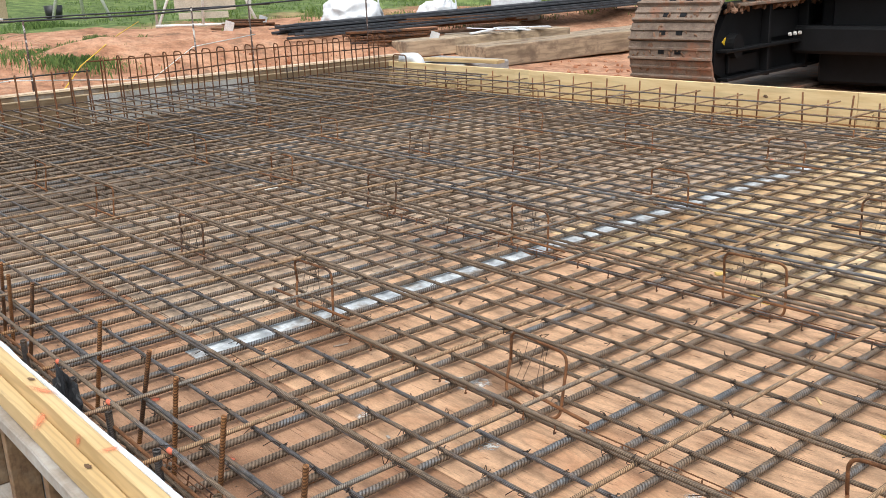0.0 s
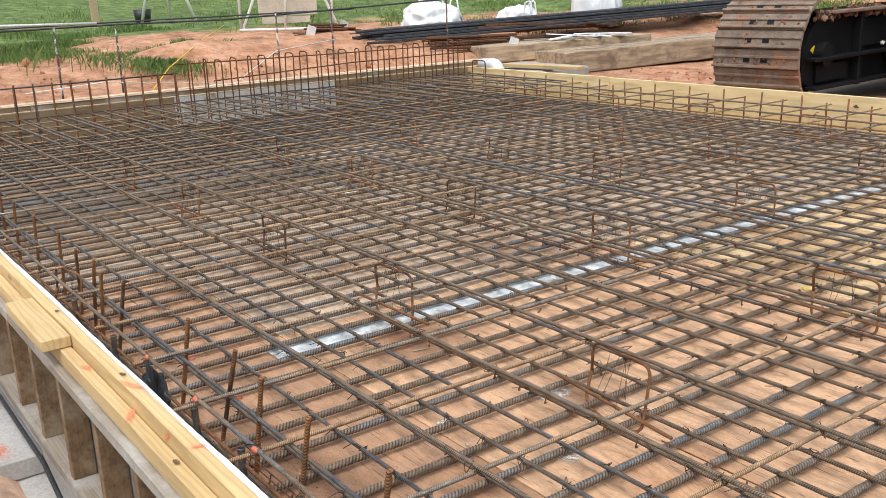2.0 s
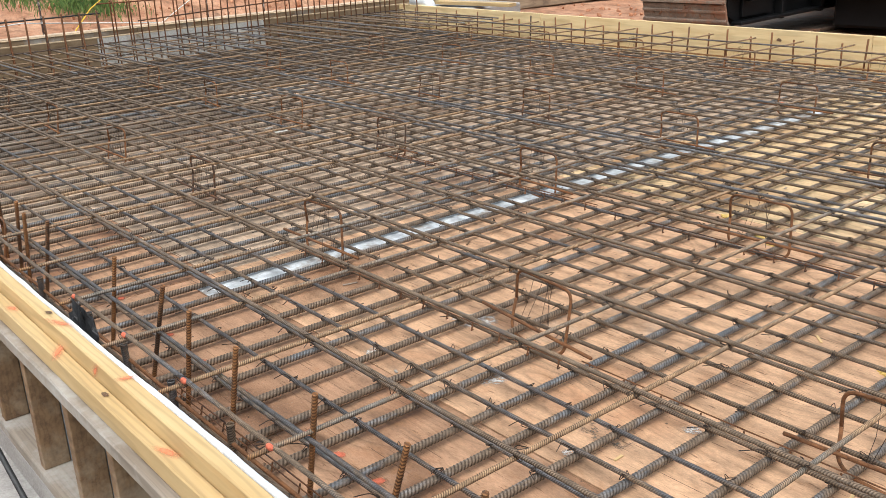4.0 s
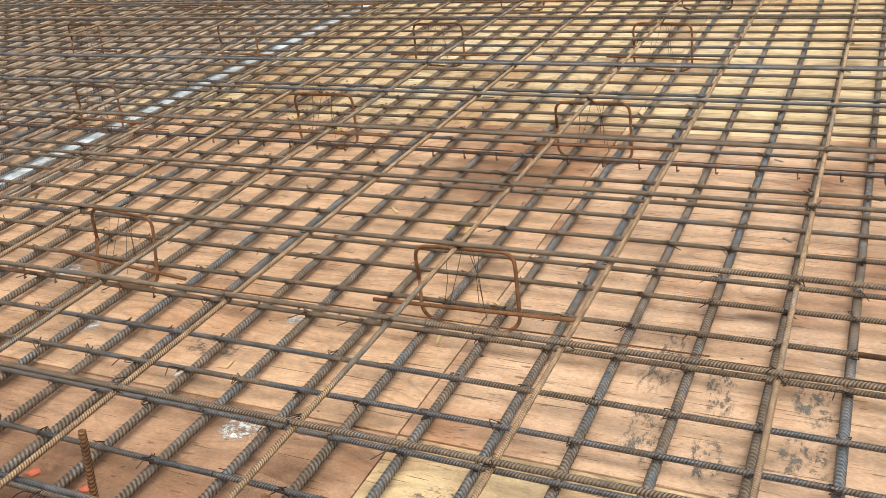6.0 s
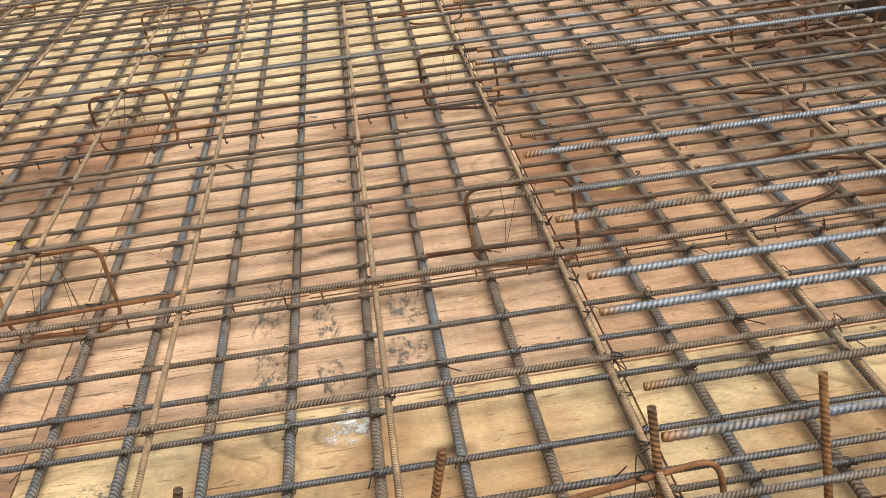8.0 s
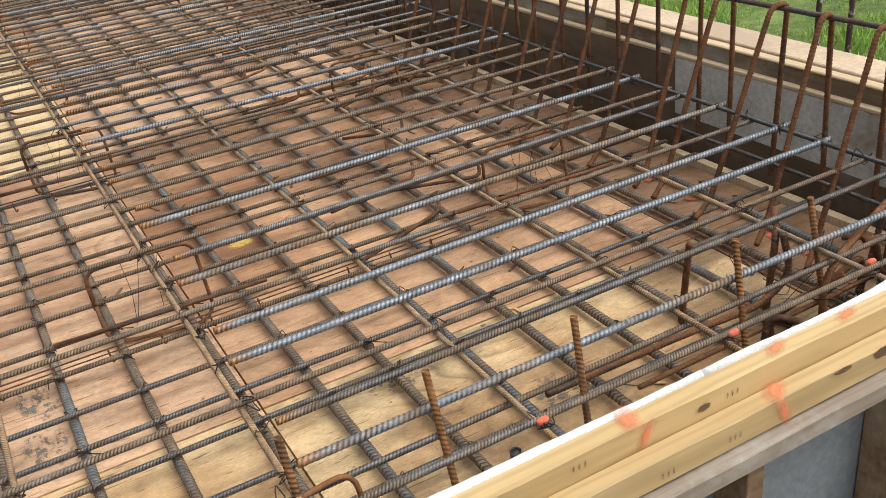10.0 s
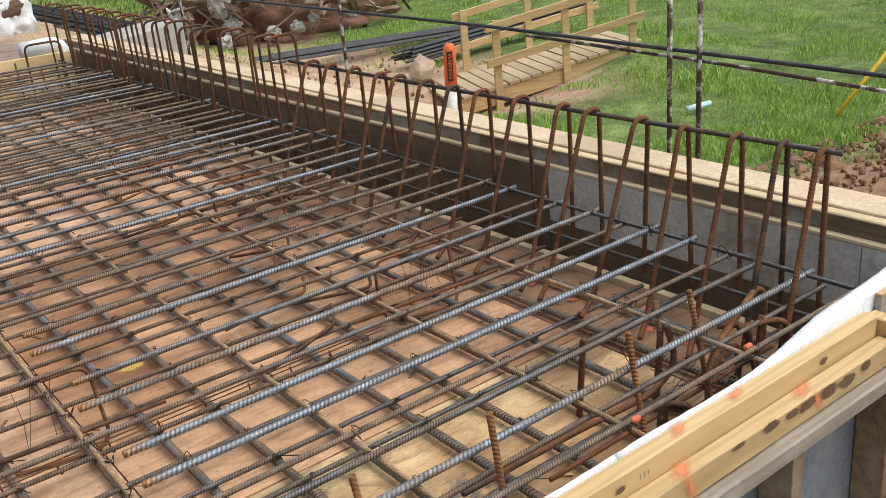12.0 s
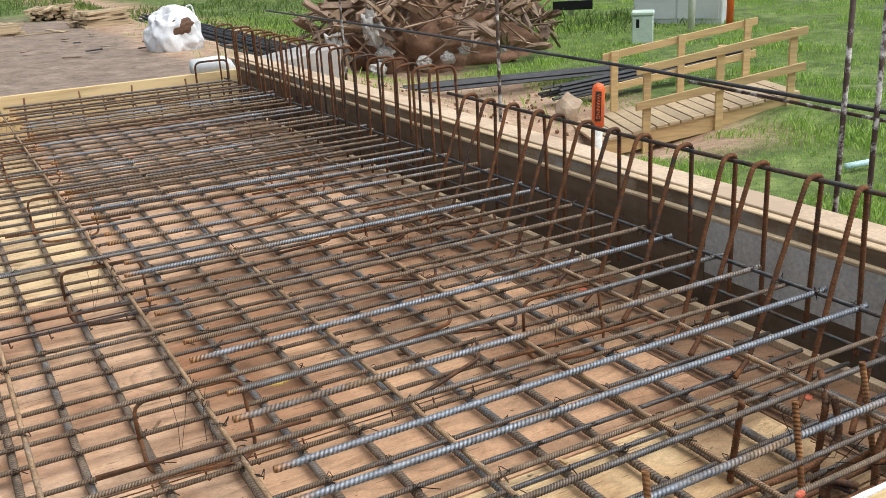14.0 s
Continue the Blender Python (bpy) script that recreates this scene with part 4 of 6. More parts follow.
def paint_collars():
    """Orange paint on bar crossings by the edges."""
    for x, y, z in ((0.358, 0.88, 0.25), (0.785, 0.88, 0.25), (1.205, 0.88, 0.25), (1.6, 0.9, 0.25), (-0.03, 0.88, 0.25), (-0.443, 0.88, 0.25), (-2.07, 0.88, 0.25), (-2.44, 0.88, 0.25), (-2.85, 0.88, 0.25), (-1.65, 0.88, 0.25),
                    (-2.07, 4.82, 0.252), (-1.26, 4.82, 0.252), (-0.443, 4.82, 0.252), (0.367, 4.82, 0.252), (-1.65, 4.82, 0.252), (-0.03, 4.82, 0.252), (0.785, 4.82, 0.252), (-2.85, 4.82, 0.252), (-3.66, 4.82, 0.252), (1.6, 4.82, 0.252)):
        pts = [(-0.012 + 0.004 * k, 0.0008 * (k % 2), 0) for k in range(7)]
        ob = mesh_object("paint_mark", tube(bmesh.new(), pts, [0.0040, 0.0068, 0.0074, 0.0070, 0.0077, 0.0069, 0.0042], 9), M_ORANGE, smooth=True)
        ob.matrix_basis = pose(x + wob(0.01), y, 0.249, 0, 0, wob(3))
        tagged(ob, "orange paint mark sprayed on a bar", "paint mark", "bar paint marks")


paint_collars()


def blot(name, x, y, r, mat, label, category, group="", seed=0, stretch=1.0, z=0.0022):
    """A thin irregular patch lying on the deck."""
    q = random.Random(seed)
    bm = bmesh.new()
    n = 26
    top_v = [bm.verts.new((r * stretch * math.cos(6.283 * k / n) * q.uniform(0.6, 1.15), r * math.sin(6.283 * k / n) * q.uniform(0.6, 1.15), 0)) for k in range(n)]
    low_v = [bm.verts.new((v.co.x * 1.05, v.co.y * 1.05, -z + 0.0005)) for v in top_v]
    bm.faces.new(top_v)
    for k in range(n):
        bm.faces.new((low_v[k], low_v[(k + 1) % n], top_v[(k + 1) % n], top_v[k]))
    ob = mesh_object(name, bm, mat)
    ob.matrix_basis = pose(x, y, z)
    return tagged(ob, label, category, group)


for x, y in [(-2.35, 1.163), (-2.01, 1.178), (-1.859, 1.18), (-1.69, 1.183), (-1.531, 1.197), (-1.37, 1.19), (-1.584, 1.055), (1.9, 2.07), (1.9, 1.43), (-2.62, 1.17), (-2.9, 1.18), (-3.35, 1.19), (-1.7, 0.99), (1.9, 1.93), (1.9, 1.74), (1.9, 1.3), (1.9, 2.45)]:
    decal("paint_dot", M_SPRAY, pose(x, y, 0.0045, 0, 0, wob(60)), 0.029, 0.022, "orange paint dot on the plywood deck", "paint mark", "deck paint dots")
M_SPLAT = rough_material("white_splash", (0.62, 0.60, 0.55), (0.80, 0.78, 0.72), 30.0, 0.8)
for x, y, r in [(-1.166, 1.463, 0.06), (-1.0, 1.52, 0.025), (-0.117, 1.472, 0.075), (-1.45, 1.62, 0.03), (-2.3, 1.6, 0.03), (-1.9, 1.75, 0.06), (-1.31, 1.93, 0.03), (-2.25, 2.0, 0.09)]:
    decal("plaster_splash", M_SPLASH, pose(x, y, 0.0042, 0, 0, wob(40)), r * 1.3, r, "small white splash dried on the plywood", "splash", "white splashes")
for x, y, sx, sy in [(-0.30, 1.72, 0.07, 0.17), (-0.31, 1.98, 0.07, 0.2), (-0.16, 1.66, 0.05, 0.12), (-0.17, 1.9, 0.05, 0.14), (0.02, 1.72, 0.08, 0.13), (0.03, 1.92, 0.08, 0.14), (-0.1, 1.55, 0.12, 0.05), (-0.62, 1.38, 0.10, 0.06), (-1.45, 1.75, 0.12, 0.08), (1.05, 1.2, 0.12, 0.1), (-2.0, 2.45, 0.15, 0.08), (0.75, 1.45, 0.10, 0.05)]:
    decal("mortar_stain", M_FLAKES, pose(x, y, 0.0036, 0, 0, wob(8)), sx, sy, "dark grey mortar flakes on the plywood", "stain", "mortar stains")


for x, y, sx, sy in [(1.52, 1.0, 0.42, 0.34), (1.62, 1.5, 0.34, 0.5), (1.5, 2.25, 0.4, 0.55), (1.25, 2.7, 0.4, 0.4), (1.62, 3.2, 0.36, 0.6), (1.0, 3.4, 0.5, 0.4), (-1.35, 1.15, 0.5, 0.25), (-2.3, 1.1, 0.6, 0.25), (-2.9, 1.9, 0.3, 0.5), (-1.0, 1.28, 0.18, 0.28), (-1.15, 3.0, 0.35, 0.3)]:
    decal("rust_stain", M_WASH, pose(x, y, 0.0030, 0, 0, wob(20)), sx, sy, "brown rust wash dried on the plywood", "stain", "rust stains")


def pale_strip():
    """Pale metal strip let into the deck, in lengths."""
    s = thing("deck_strip", "pale grey-white strip lying along the plywood deck", "metal strip")
    for a, b in ((1.44, 2.75), (2.752, 4.3), (4.302, 5.9)):
        o = part("length", a_box(0, b - a, -0.08, 0.08, 0.0015, 0.0055), M_WHITE, s)
        o.matrix_basis = pose(-3.185 + wob(0.01), a, 0, 0, 0, 90)
    return s


pale_strip()


def loose_block():
    b = thing("plank_offcut", "yellow pine offcut lying flat on the near planks", "timber offcut")
    o = part("offcut", a_box(0, 0.5, -0.046, 0.046, 0, 0.038, bevel=0.003), M_LUMBER, b)
    b.matrix_world = pose(-3.06, 0.668, 0.266, 0, 0, 180)
    return b


loose_block()
M_BLACK = rough_material("black_plastic", (0.012, 0.012, 0.013), (0.03, 0.03, 0.032), 10.0, 0.45, 40.0, 0.01)
bm = bmesh.new()
for v in bmesh.ops.create_icosphere(bm, subdivisions=3, radius=1.0)["verts"]:
    c = v.co * (1 + 0.5 * noise.noise(v.co * 2.1) + 0.3 * noise.noise(v.co * 5))
    v.co = (c.x * 0.06, c.y * 0.022, c.z * 0.13 + 0.16)
ob = mesh_object("plastic_sheet", bm, M_BLACK)
ob.matrix_basis = pose(-2.62, 0.83, 0.03, 4, 3, 12)
tagged(ob, "black plastic scrap folded over the edge by the foam", "plastic sheet")
for x, y, z, up, rz, sx, sy in [(-2.5, 0.733, TOP + 0.006, 0, 20, 0.09, 0.02), (-2.43, 0.696, 0.2675, 0, -30, 0.08, 0.022), (-2.84, 0.697, 0.2675, 0, 10, 0.05, 0.02), (0.84, 0.733, TOP + 0.006, 0, 75, 0.05, 0.03), (0.86, 0.7135, 0.288, 1, 60, 0.045, 0.02),
                                 (1.12, 0.697, 0.2675, 0, 40, 0.06, 0.03), (1.12, 0.674, 0.238, 1, -65, 0.06, 0.02), (1.5, 0.7, 0.2675, 0, 20, 0.06, 0.025), (1.52, 0.674, 0.242, 1, -60, 0.05, 0.02), (1.33, 0.735, TOP + 0.006, 0, 15, 0.05, 0.02), (0.35, 0.733, TOP + 0.006, 0, 0, 0.06, 0.02),
                                 (-1.75, 0.697, 0.2675, 0, 15, 0.06, 0.02), (-3.4, 0.697, 0.2675, 0, 30, 0.06, 0.02), (-2.2, 0.7135, 0.288, 1, 40, 0.05, 0.018), (-2.05, 0.735, TOP + 0.006, 0, 70, 0.04, 0.02), (1.16, 0.735, TOP + 0.006, 0, 20, 0.05, 0.02)]:
    decal("paint_mark", M_PALESPRAY, pose(x, y, z, 90 if up else 0) @ pose(0, 0, 0, 0, 0, rz), sx, sy, "faded orange spray mark on the plank", "paint mark", "plank paint marks")
for x, z, y in [(1.03, 0.287, 0.7135), (1.0, 0.236, 0.674), (0.86, 0.232, 0.674), (0.72, 0.29, 0.7135)]:
    for k in range(3):
        decal("grade_stamp", M_INK, pose(x + 0.011 * k, y, z, 90), 0.0035, 0.010, "small dark unreadable grade stamp on the plank", "stamp", "grade stamps")


def end_post():
    """Upright post and plywood box where the near form meets the right wall."""
    p = thing("form_end_post", "upright pine post ending the near form", "post")
    part("post", a_box(1.822, 1.86, 0.642, 0.75, -0.232, TOP - 0.010, bevel=0.003), M_LUMBER, p)
    w = thing("wall_corner", "grey plywood corner form with a pale edge beside the post", "formwork", kind="structure")
    part("panel", a_box(1.864, 2.75, 0.737, 0.751, -0.232, TOP + 0.02), M_OLDWOOD, w)
    part("panel_edge", a_box(1.864, 2.75, 0.7365, 0.7515, TOP + 0.021, TOP + 0.027), M_LUMBER, w, "pale plywood edge")
    part("deck_box", a_box(1.955, 2.9, -0.4, 0.735, -0.252, -0.234), M_OLDWOOD, w)
    part("box_edge", a_box(1.95, 2.9, -0.41, 0.735, -0.274, -0.253), M_STUD, w)
    part("box_side", a_box(1.96, 1.98, -0.4, 0.735, -0.6, -0.275), M_LUMBER, w)


end_post()
sl = mesh_object("footing", a_box(X0 - 0.5, 1.7, -0.3, 0.76, -0.5, -0.335), M_SLAB)
tagged(sl, "pale concrete footing ledge below the near form", "footing", kind="structure")
sl = mesh_object("footing", a_box(X0 - 0.3, -3.47, -0.1, 0.647, -0.334, -0.25, bevel=0.008), M_SLAB)
tagged(sl, "raised pale concrete block on the footing", "footing", kind="structure")
sl = mesh_object("footing", a_box(X0 - 0.3, 1.7, 0.648, 0.756, -0.334, -0.241), M_SLAB)
tagged(sl, "concrete bearing strip below the sill", "footing", kind="structure")
rod("loose_bar", [(-5.2, 0.63, -0.20), (-4.19, 0.61, -0.2), (-3.3, 0.615, -0.21), (-2.6, 0.58, -0.25)], 0.009, M_BLACK, "black bar lying over the footing", "rebar")


for x, y, z in ((-3.25, 0.51, -0.331), (-3.6, 0.5, -0.246)):
    decal("paint_mark", M_PALESPRAY, pose(x, y, z, 0, 0, 20), 0.16, 0.07, "orange spray paint on the concrete footing", "paint mark", "footing paint marks")


def bent_bars():
    """Short rusty bars and a hoop tangled at the near right-hand corner."""
    for pts, r in (([(0.95, 1.13, 0.075), (1.3, 1.12, 0.08), (1.52, 1.1, 0.085), (1.6, 1.09, 0.14), (1.585, 1.11, 0.24)], 0.0078),
                   ([(1.02, 0.985, 0.07), (1.3, 0.98, 0.075), (1.62, 0.985, 0.07)], 0.0085),
                   ([(1.585, 0.985, 0.0), (1.585, 0.99, 0.17), (1.64, 1.0, 0.215), (1.93, 1.1, 0.225), (1.985, 1.11, 0.19), (1.985, 1.11, 0.02)], 0.0078),
                   ([(1.56, 1.12, 0.012), (1.6, 1.05, 0.10), (1.66, 1.0, 0.16)], 0.0075),
                   ([(1.1, 1.02, 0.09), (1.5, 1.02, 0.095), (1.9, 1.03, 0.09)], 0.0055)):
        ob = mesh_object("bent_bar", ribbed(bend(pts, 0.05, 5), r, 0.009), M_RUSTY, smooth=True)
        tagged(ob, "short rusty bent bar lying under the mat", "rebar", "bent bars")
    q = random.Random(15)
    for k in range(9):
        x, y = q.uniform(1.38, 1.9), q.uniform(0.93, 1.28)
        top_z = q.uniform(0.13, 0.24)
        pts = [(x, y, 0.006), (x + q.uniform(-0.04, 0.04), y + q.uniform(-0.03, 0.03), top_z), (x + q.uniform(-0.16, 0.16), y + q.uniform(-0.1, 0.1), top_z + q.uniform(-0.03, 0.02))]
        ob = mesh_object("bent_bar", ribbed(bend(pts, 0.04, 5), q.uniform(0.006, 0.008), 0.009), M_RUST, smooth=True)
        tagged(ob, "dark rusty bent bar standing in the corner", "rebar", "bent bars")
    q = random.Random(5)
    for k in range(14):
        x, y = q.uniform(0.9, 1.85), q.uniform(1.4, 3.9)
        L = q.uniform(0.2, 0.6)
        a = q.uniform(-0.5, 0.5)
        ob = mesh_object("bent_bar", tube(bmesh.new(), bend([(x, y, 0.062), (x + L, y + a * L, 0.062), (x + L + 0.02, y + a * L + 0.05, 0.09)], 0.03, 3), 0.006, 6), q.choice((M_RUST, M_RUSTY)), smooth=True)
        tagged(ob, "short rusty scrap bar lying on the bottom mat", "rebar", "scrap bars")
    bm = bmesh.new()
    for k in range(9):
        p = Vector((q.uniform(1.45, 1.75), q.uniform(0.95, 1.15), q.uniform(0.06, 0.2)))
        tube(bm, bend([p, p + Vector((q.uniform(-0.08, 0.08), q.uniform(-0.05, 0.05), q.uniform(-0.06, 0.1))), p + Vector((q.uniform(-0.15, 0.15), q.uniform(-0.08, 0.08), q.uniform(-0.05, 0.1)))], 0.03, 2), 0.0011, 3, False)
    tagged(mesh_object("tie_wires", bm, M_WIRE), "loose tangle of dark tie wire", "tie wire", kind="stuff")


bent_bars()
rod("loose_bar", [(1.5, 0.38, -0.3), (1.86, 0.5, -0.2), (2.5, 0.68, 0.0)], 0.01, M_CROSS, "dark ribbed bar leaning beside the corner", "rebar")

# small litter on the deck and mats
M_LITTER = rough_material("dry_leaf", (0.55, 0.36, 0.08), (0.70, 0.50, 0.16), 30.0, 0.8)
for k, (x, y) in enumerate([(-2.05, 3.42), (-1.95, 3.36), (-2.3, 3.55), (-1.1, 2.6), (0.7, 2.4)]):
    blot("dry_leaf", x, y, 0.028, M_LITTER, "dry yellow leaf lying on the plywood", "leaf", "dry leaves", k + 400, 1.5, 0.0042)
blot("paper_scrap", -5.55, 3.15, 0.07, M_SPLAT, "white paper scrap lying on the deck", "paper scrap", "", 420, 1.6, 0.0045)
q = random.Random(77)
for k in range(70):
    x, y = q.uniform(-3.2, 2.0), q.uniform(0.95, 4.2)
    ob = mesh_object("wood_chip", a_box(-q.uniform(0.006, 0.03), q.uniform(0.006, 0.03), -0.004, 0.004, 0.0, 0.003), q.choice((M_STUD, M_LUMBER, M_OLDWOOD)))
    ob.matrix_basis = pose(x, y, 0.0018, 0, 0, q.uniform(0, 180))
    tagged(ob, "small wood chip lying on the plywood", "wood chip", "wood chips")

M_BARK = rough_material("bark_stain", (0.10, 0.055, 0.035), (0.19, 0.11, 0.07), 40.0, 0.9)
for x, z, r, st in [(1.36, 0.256, 0.011, 2.6), (1.43, 0.252, 0.010, 2.2), (1.48, 0.25, 0.013, 3.2), (1.56, 0.248, 0.015, 3.4), (1.63, 0.243, 0.016, 2.2), (1.70, 0.25, 0.012, 2.0), (1.26, 0.259, 0.006, 4.0)]:
    decal("bark_patch", M_KNOT, pose(x, 0.6745, z, 90, 0, 0), r * st * 1.4, r * 1.5, "brown bark patch remaining on a pine plank", "bark", "bark patches")
for x, y, z, up in [(0.98, 0.7135, 0.285, 1), (0.55, 0.7135, 0.28, 1), (-2.6, 0.735, TOP + 0.006, 0), (-2.1, 0.697, 0.2675, 0), (-3.3, 0.735, TOP + 0.006, 0), (1.6, 0.7135, 0.285, 1), (0.62, 0.697, 0.2675, 0)]:
    decal("knot", M_KNOT, pose(x, y, z, 90 if up else 0, 0, wob(20)), 0.024, 0.011, "dark round knot in the pine plank", "knot", "plank knots")
for x, z, r in [(-8.6, 0.2, 0.02), (-6.1, 0.1, 0.025), (-4.4, 0.22, 0.02), (-2.9, 0.14, 0.025), (-1.2, 0.2, 0.03), (0.3, 0.16, 0.03), (1.15, 0.19, 0.03), (1.5, 0.12, 0.02)]:
    decal("knot", M_KNOT, pose(x, Y1 - 0.003, z, 90), r * 1.8, r, "dark round knot in the pine plank", "knot", "plank knots")

# ---------------------------------------------------------------- surroundings
M_BAG = rough_material("white_woven_bag", (0.66, 0.68, 0.71), (0.85, 0.86, 0.88), 4.0, 0.65, 120.0, 0.01)
M_BSTEEL = rough_material("black_machine_paint", (0.004, 0.0043, 0.005), (0.009, 0.0095, 0.011), 3.0, 0.6, 40.0, 0.002)
M_BSTEEL.node_tree.nodes["Principled BSDF"].inputs["Specular IOR Level"].default_value = 0.25
M_TRACK = rough_material("muddy_track_steel", (0.15, 0.105, 0.078), (0.28, 0.21, 0.16), 7.0, 0.8, 60.0, 0.012, (0.28, 0.14, 0.085))
M_YELLOW = rough_material("yellow_paint", (0.78, 0.50, 0.02), (0.85, 0.56, 0.03), 20.0, 0.5)
M_PIPE = rough_material("white_painted_pipe", (0.66, 0.66, 0.62), (0.80, 0.80, 0.77), 12.0, 0.5)
M_BEIGE = rough_material("beige_board", (0.42, 0.37, 0.29), (0.55, 0.49, 0.40), 4.0, 0.8)
M_TIMBER = wood_material("old_crane_mat_timber", (0.52, 0.40, 0.27), (0.15, 0.10, 0.062), (0.9, 7.0, 7.0), wear=(0.16, 0.115, 0.08))
M_BOARD = wood_material("weathered_boards", (0.58, 0.45, 0.29), (0.40, 0.29, 0.17))
M_DEBRIS = wood_material("broken_brown_wood", (0.42, 0.29, 0.20), (0.15, 0.095, 0.06), spread=0.6)
M_CHUNK = rough_material("broken_concrete", (0.30, 0.29, 0.275), (0.50, 0.49, 0.47), 9.0, 0.95, 40.0, 0.02)
M_DIRT = rough_material("brown_soil", (0.16, 0.085, 0.05), (0.30, 0.17, 0.105), 5.0, 0.95, 30.0, 0.03)
M_CLAY = rough_material("red_clay_clods", (0.36, 0.15, 0.075), (0.52, 0.25, 0.14), 6.0, 0.95, 30.0, 0.03)
M_MARKER = rough_material("orange_plastic", (0.82, 0.13, 0.03), (0.88, 0.17, 0.045), 12.0, 0.45)
M_GREEN = rough_material("pale_green_plastic", (0.50, 0.62, 0.53), (0.58, 0.68, 0.60), 12.0, 0.5)
M_CABINET = rough_material("pale_grey_cabinet", (0.60, 0.64, 0.66), (0.70, 0.73, 0.74), 3.0, 0.45)
M_TARP = rough_material("blue_tarp", (0.05, 0.065, 0.10), (0.12, 0.145, 0.20), 6.0, 0.5)
M_STAKE = rough_material("paint_flecked_stake", (0.05, 0.03, 0.025), (0.10, 0.06, 0.045), 30.0, 0.7, 60.0, 0.003, (0.62, 0.60, 0.57))
M_DARKBAR = rough_material("stacked_black_bar", (0.03, 0.033, 0.04), (0.085, 0.085, 0.09), 5.0, 0.5, 50.0, 0.003, metal=0.4)


def leaf_material(name, a, b2):
    m, nt, b = material(name)
    geo = nt.nodes.new("ShaderNodeNewGeometry")
    col = ramp(nt, geo.outputs["Random Per Island"], [(0.0, a), (1.0, b2)])
    nt.links.new(col, b.inputs["Base Color"])
    b.inputs["Roughness"].default_value = 0.6
    b.inputs["Specular IOR Level"].default_value = 0.25
    return m


M_GRASS = leaf_material("grass_blade", (0.21, 0.36, 0.055), (0.44, 0.60, 0.16))
M_OLIVE = leaf_material("olive_grass_blade", (0.055, 0.105, 0.022), (0.20, 0.275, 0.075))
M_WEED = leaf_material("green_weed", (0.05, 0.10, 0.025), (0.17, 0.25, 0.07))
M_LEAF = leaf_material("woodland_leaf", (0.015, 0.035, 0.008), (0.05, 0.085, 0.02))


def on_ground(x, y, up=0.0):
    return ground_height(x, y) + up


def rubble(bm, c, r, rnd, flat=0.8, cuts=1):
    """An angular stone."""
    s = bmesh.ops.create_icosphere(bm, subdivisions=cuts, radius=1.0)["verts"]
    for v in s:
        v.co = Vector((v.co.x * r, v.co.y * r * rnd.uniform(0.8, 1.0), v.co.z * r * flat)) * rnd.uniform(0.72, 1.15)
    bmesh.ops.transform(bm, matrix=Matrix.Translation(c) @ Euler((rnd.uniform(0, 6), rnd.uniform(0, 6), rnd.uniform(0, 6))).to_matrix().to_4x4(), verts=s)


# guard rails of driven bars
def guard_post(x, y, top_z, lean=0.0, mat=None, r=0.0108, label="driven steel bar post flecked with paint"):
    z0 = on_ground(x, y, -0.1)
    ob = mesh_object("guard_post", tube(bmesh.new(), [(x, y, z0), (x + lean * 0.5, y, (z0 + top_z) / 2), (x + lean, y, top_z)], r, 7), mat or M_STAKE, smooth=True)
    tagged(ob, label, "post", "guard rail posts")


for x, y, tz, ln in ((2.97, 2.23, 1.25, 0.0), (2.975, 2.09, 1.25, 0.0), (2.97, 4.68, 1.3, 0.0), (2.97, 7.03, 1.3, 0.0), (-10.7, 3.30, 1.03, 0.02), (-10.7, 5.23, 1.08, 0.0), (-10.7, 7.77, 1.25, 0.0), (-10.7, 2.65, 1.04, 0.05), (-10.9, 6.1, 1.15, 0.0)):
    guard_post(x, y, tz, ln)
rod("guard_rail", [(2.98, 8.9, 0.62), (2.985, 6.0, 0.615), (2.98, 3.4, 0.595), (2.985, 1.2, 0.55), (2.99, -0.5, 0.53)], 0.0088, M_DARKBAR, "long dark bar tied to posts as a guard rail", "guard rail", "guard rails")
rod("guard_rail", [(3.0, 3.1, 0.565), (3.0, 2.0, 0.53), (3.0, 0.9, 0.475), (3.0, -0.5, 0.42)], 0.0078, M_STAKE, "long dark bar tied to posts as a guard rail", "guard rail", "guard rails")
rod("guard_rail", [(-10.72, 1.2, 1.02), (-10.7, 3.3, 1.035), (-10.72, 4.6, 1.02), (-10.7, 6.2, 1.07), (-10.7, 9.0, 1.16)], 0.011, M_DARKBAR, "long dark bar tied to posts as a guard rail", "guard rail", "guard rails")
rod("pale_pipe", [(-10.66, 1.1, 1.10), (-10.66, 2.1, 1.085), (-10.66, 3.1, 1.06)], 0.014, M_PIPE, "pale pipe tied along the guard rail", "pipe")
rod("guard_rail", [(-10.74, 1.2, 1.05), (-10.72, 3.3, 1.06), (-10.74, 4.9, 1.06), (-10.72, 6.3, 1.06)], 0.009, M_DARKBAR, "long dark bar tied to posts as a guard rail", "guard rail", "guard rails")
rod("rope", [(-10.3, 2.2, 0.42), (-10.35, 3.0, 0.46), (-10.5, 4.0, 0.36), (-10.6, 4.6, 0.30), (-10.7, 5.2, 0.62), (-10.8, 6.1, 0.70)], 0.006, M_PIPE, "thin pale cord slung between the posts", "rope")
rod("rope", [(-10.9, 3.5, 0.05), (-12.0, 4.3, 0.42), (-14.0, 5.6, 0.66), (-16.5, 7.0, 0.75)], 0.007, M_YELLOW, "yellow rope running up the clay bank", "rope")


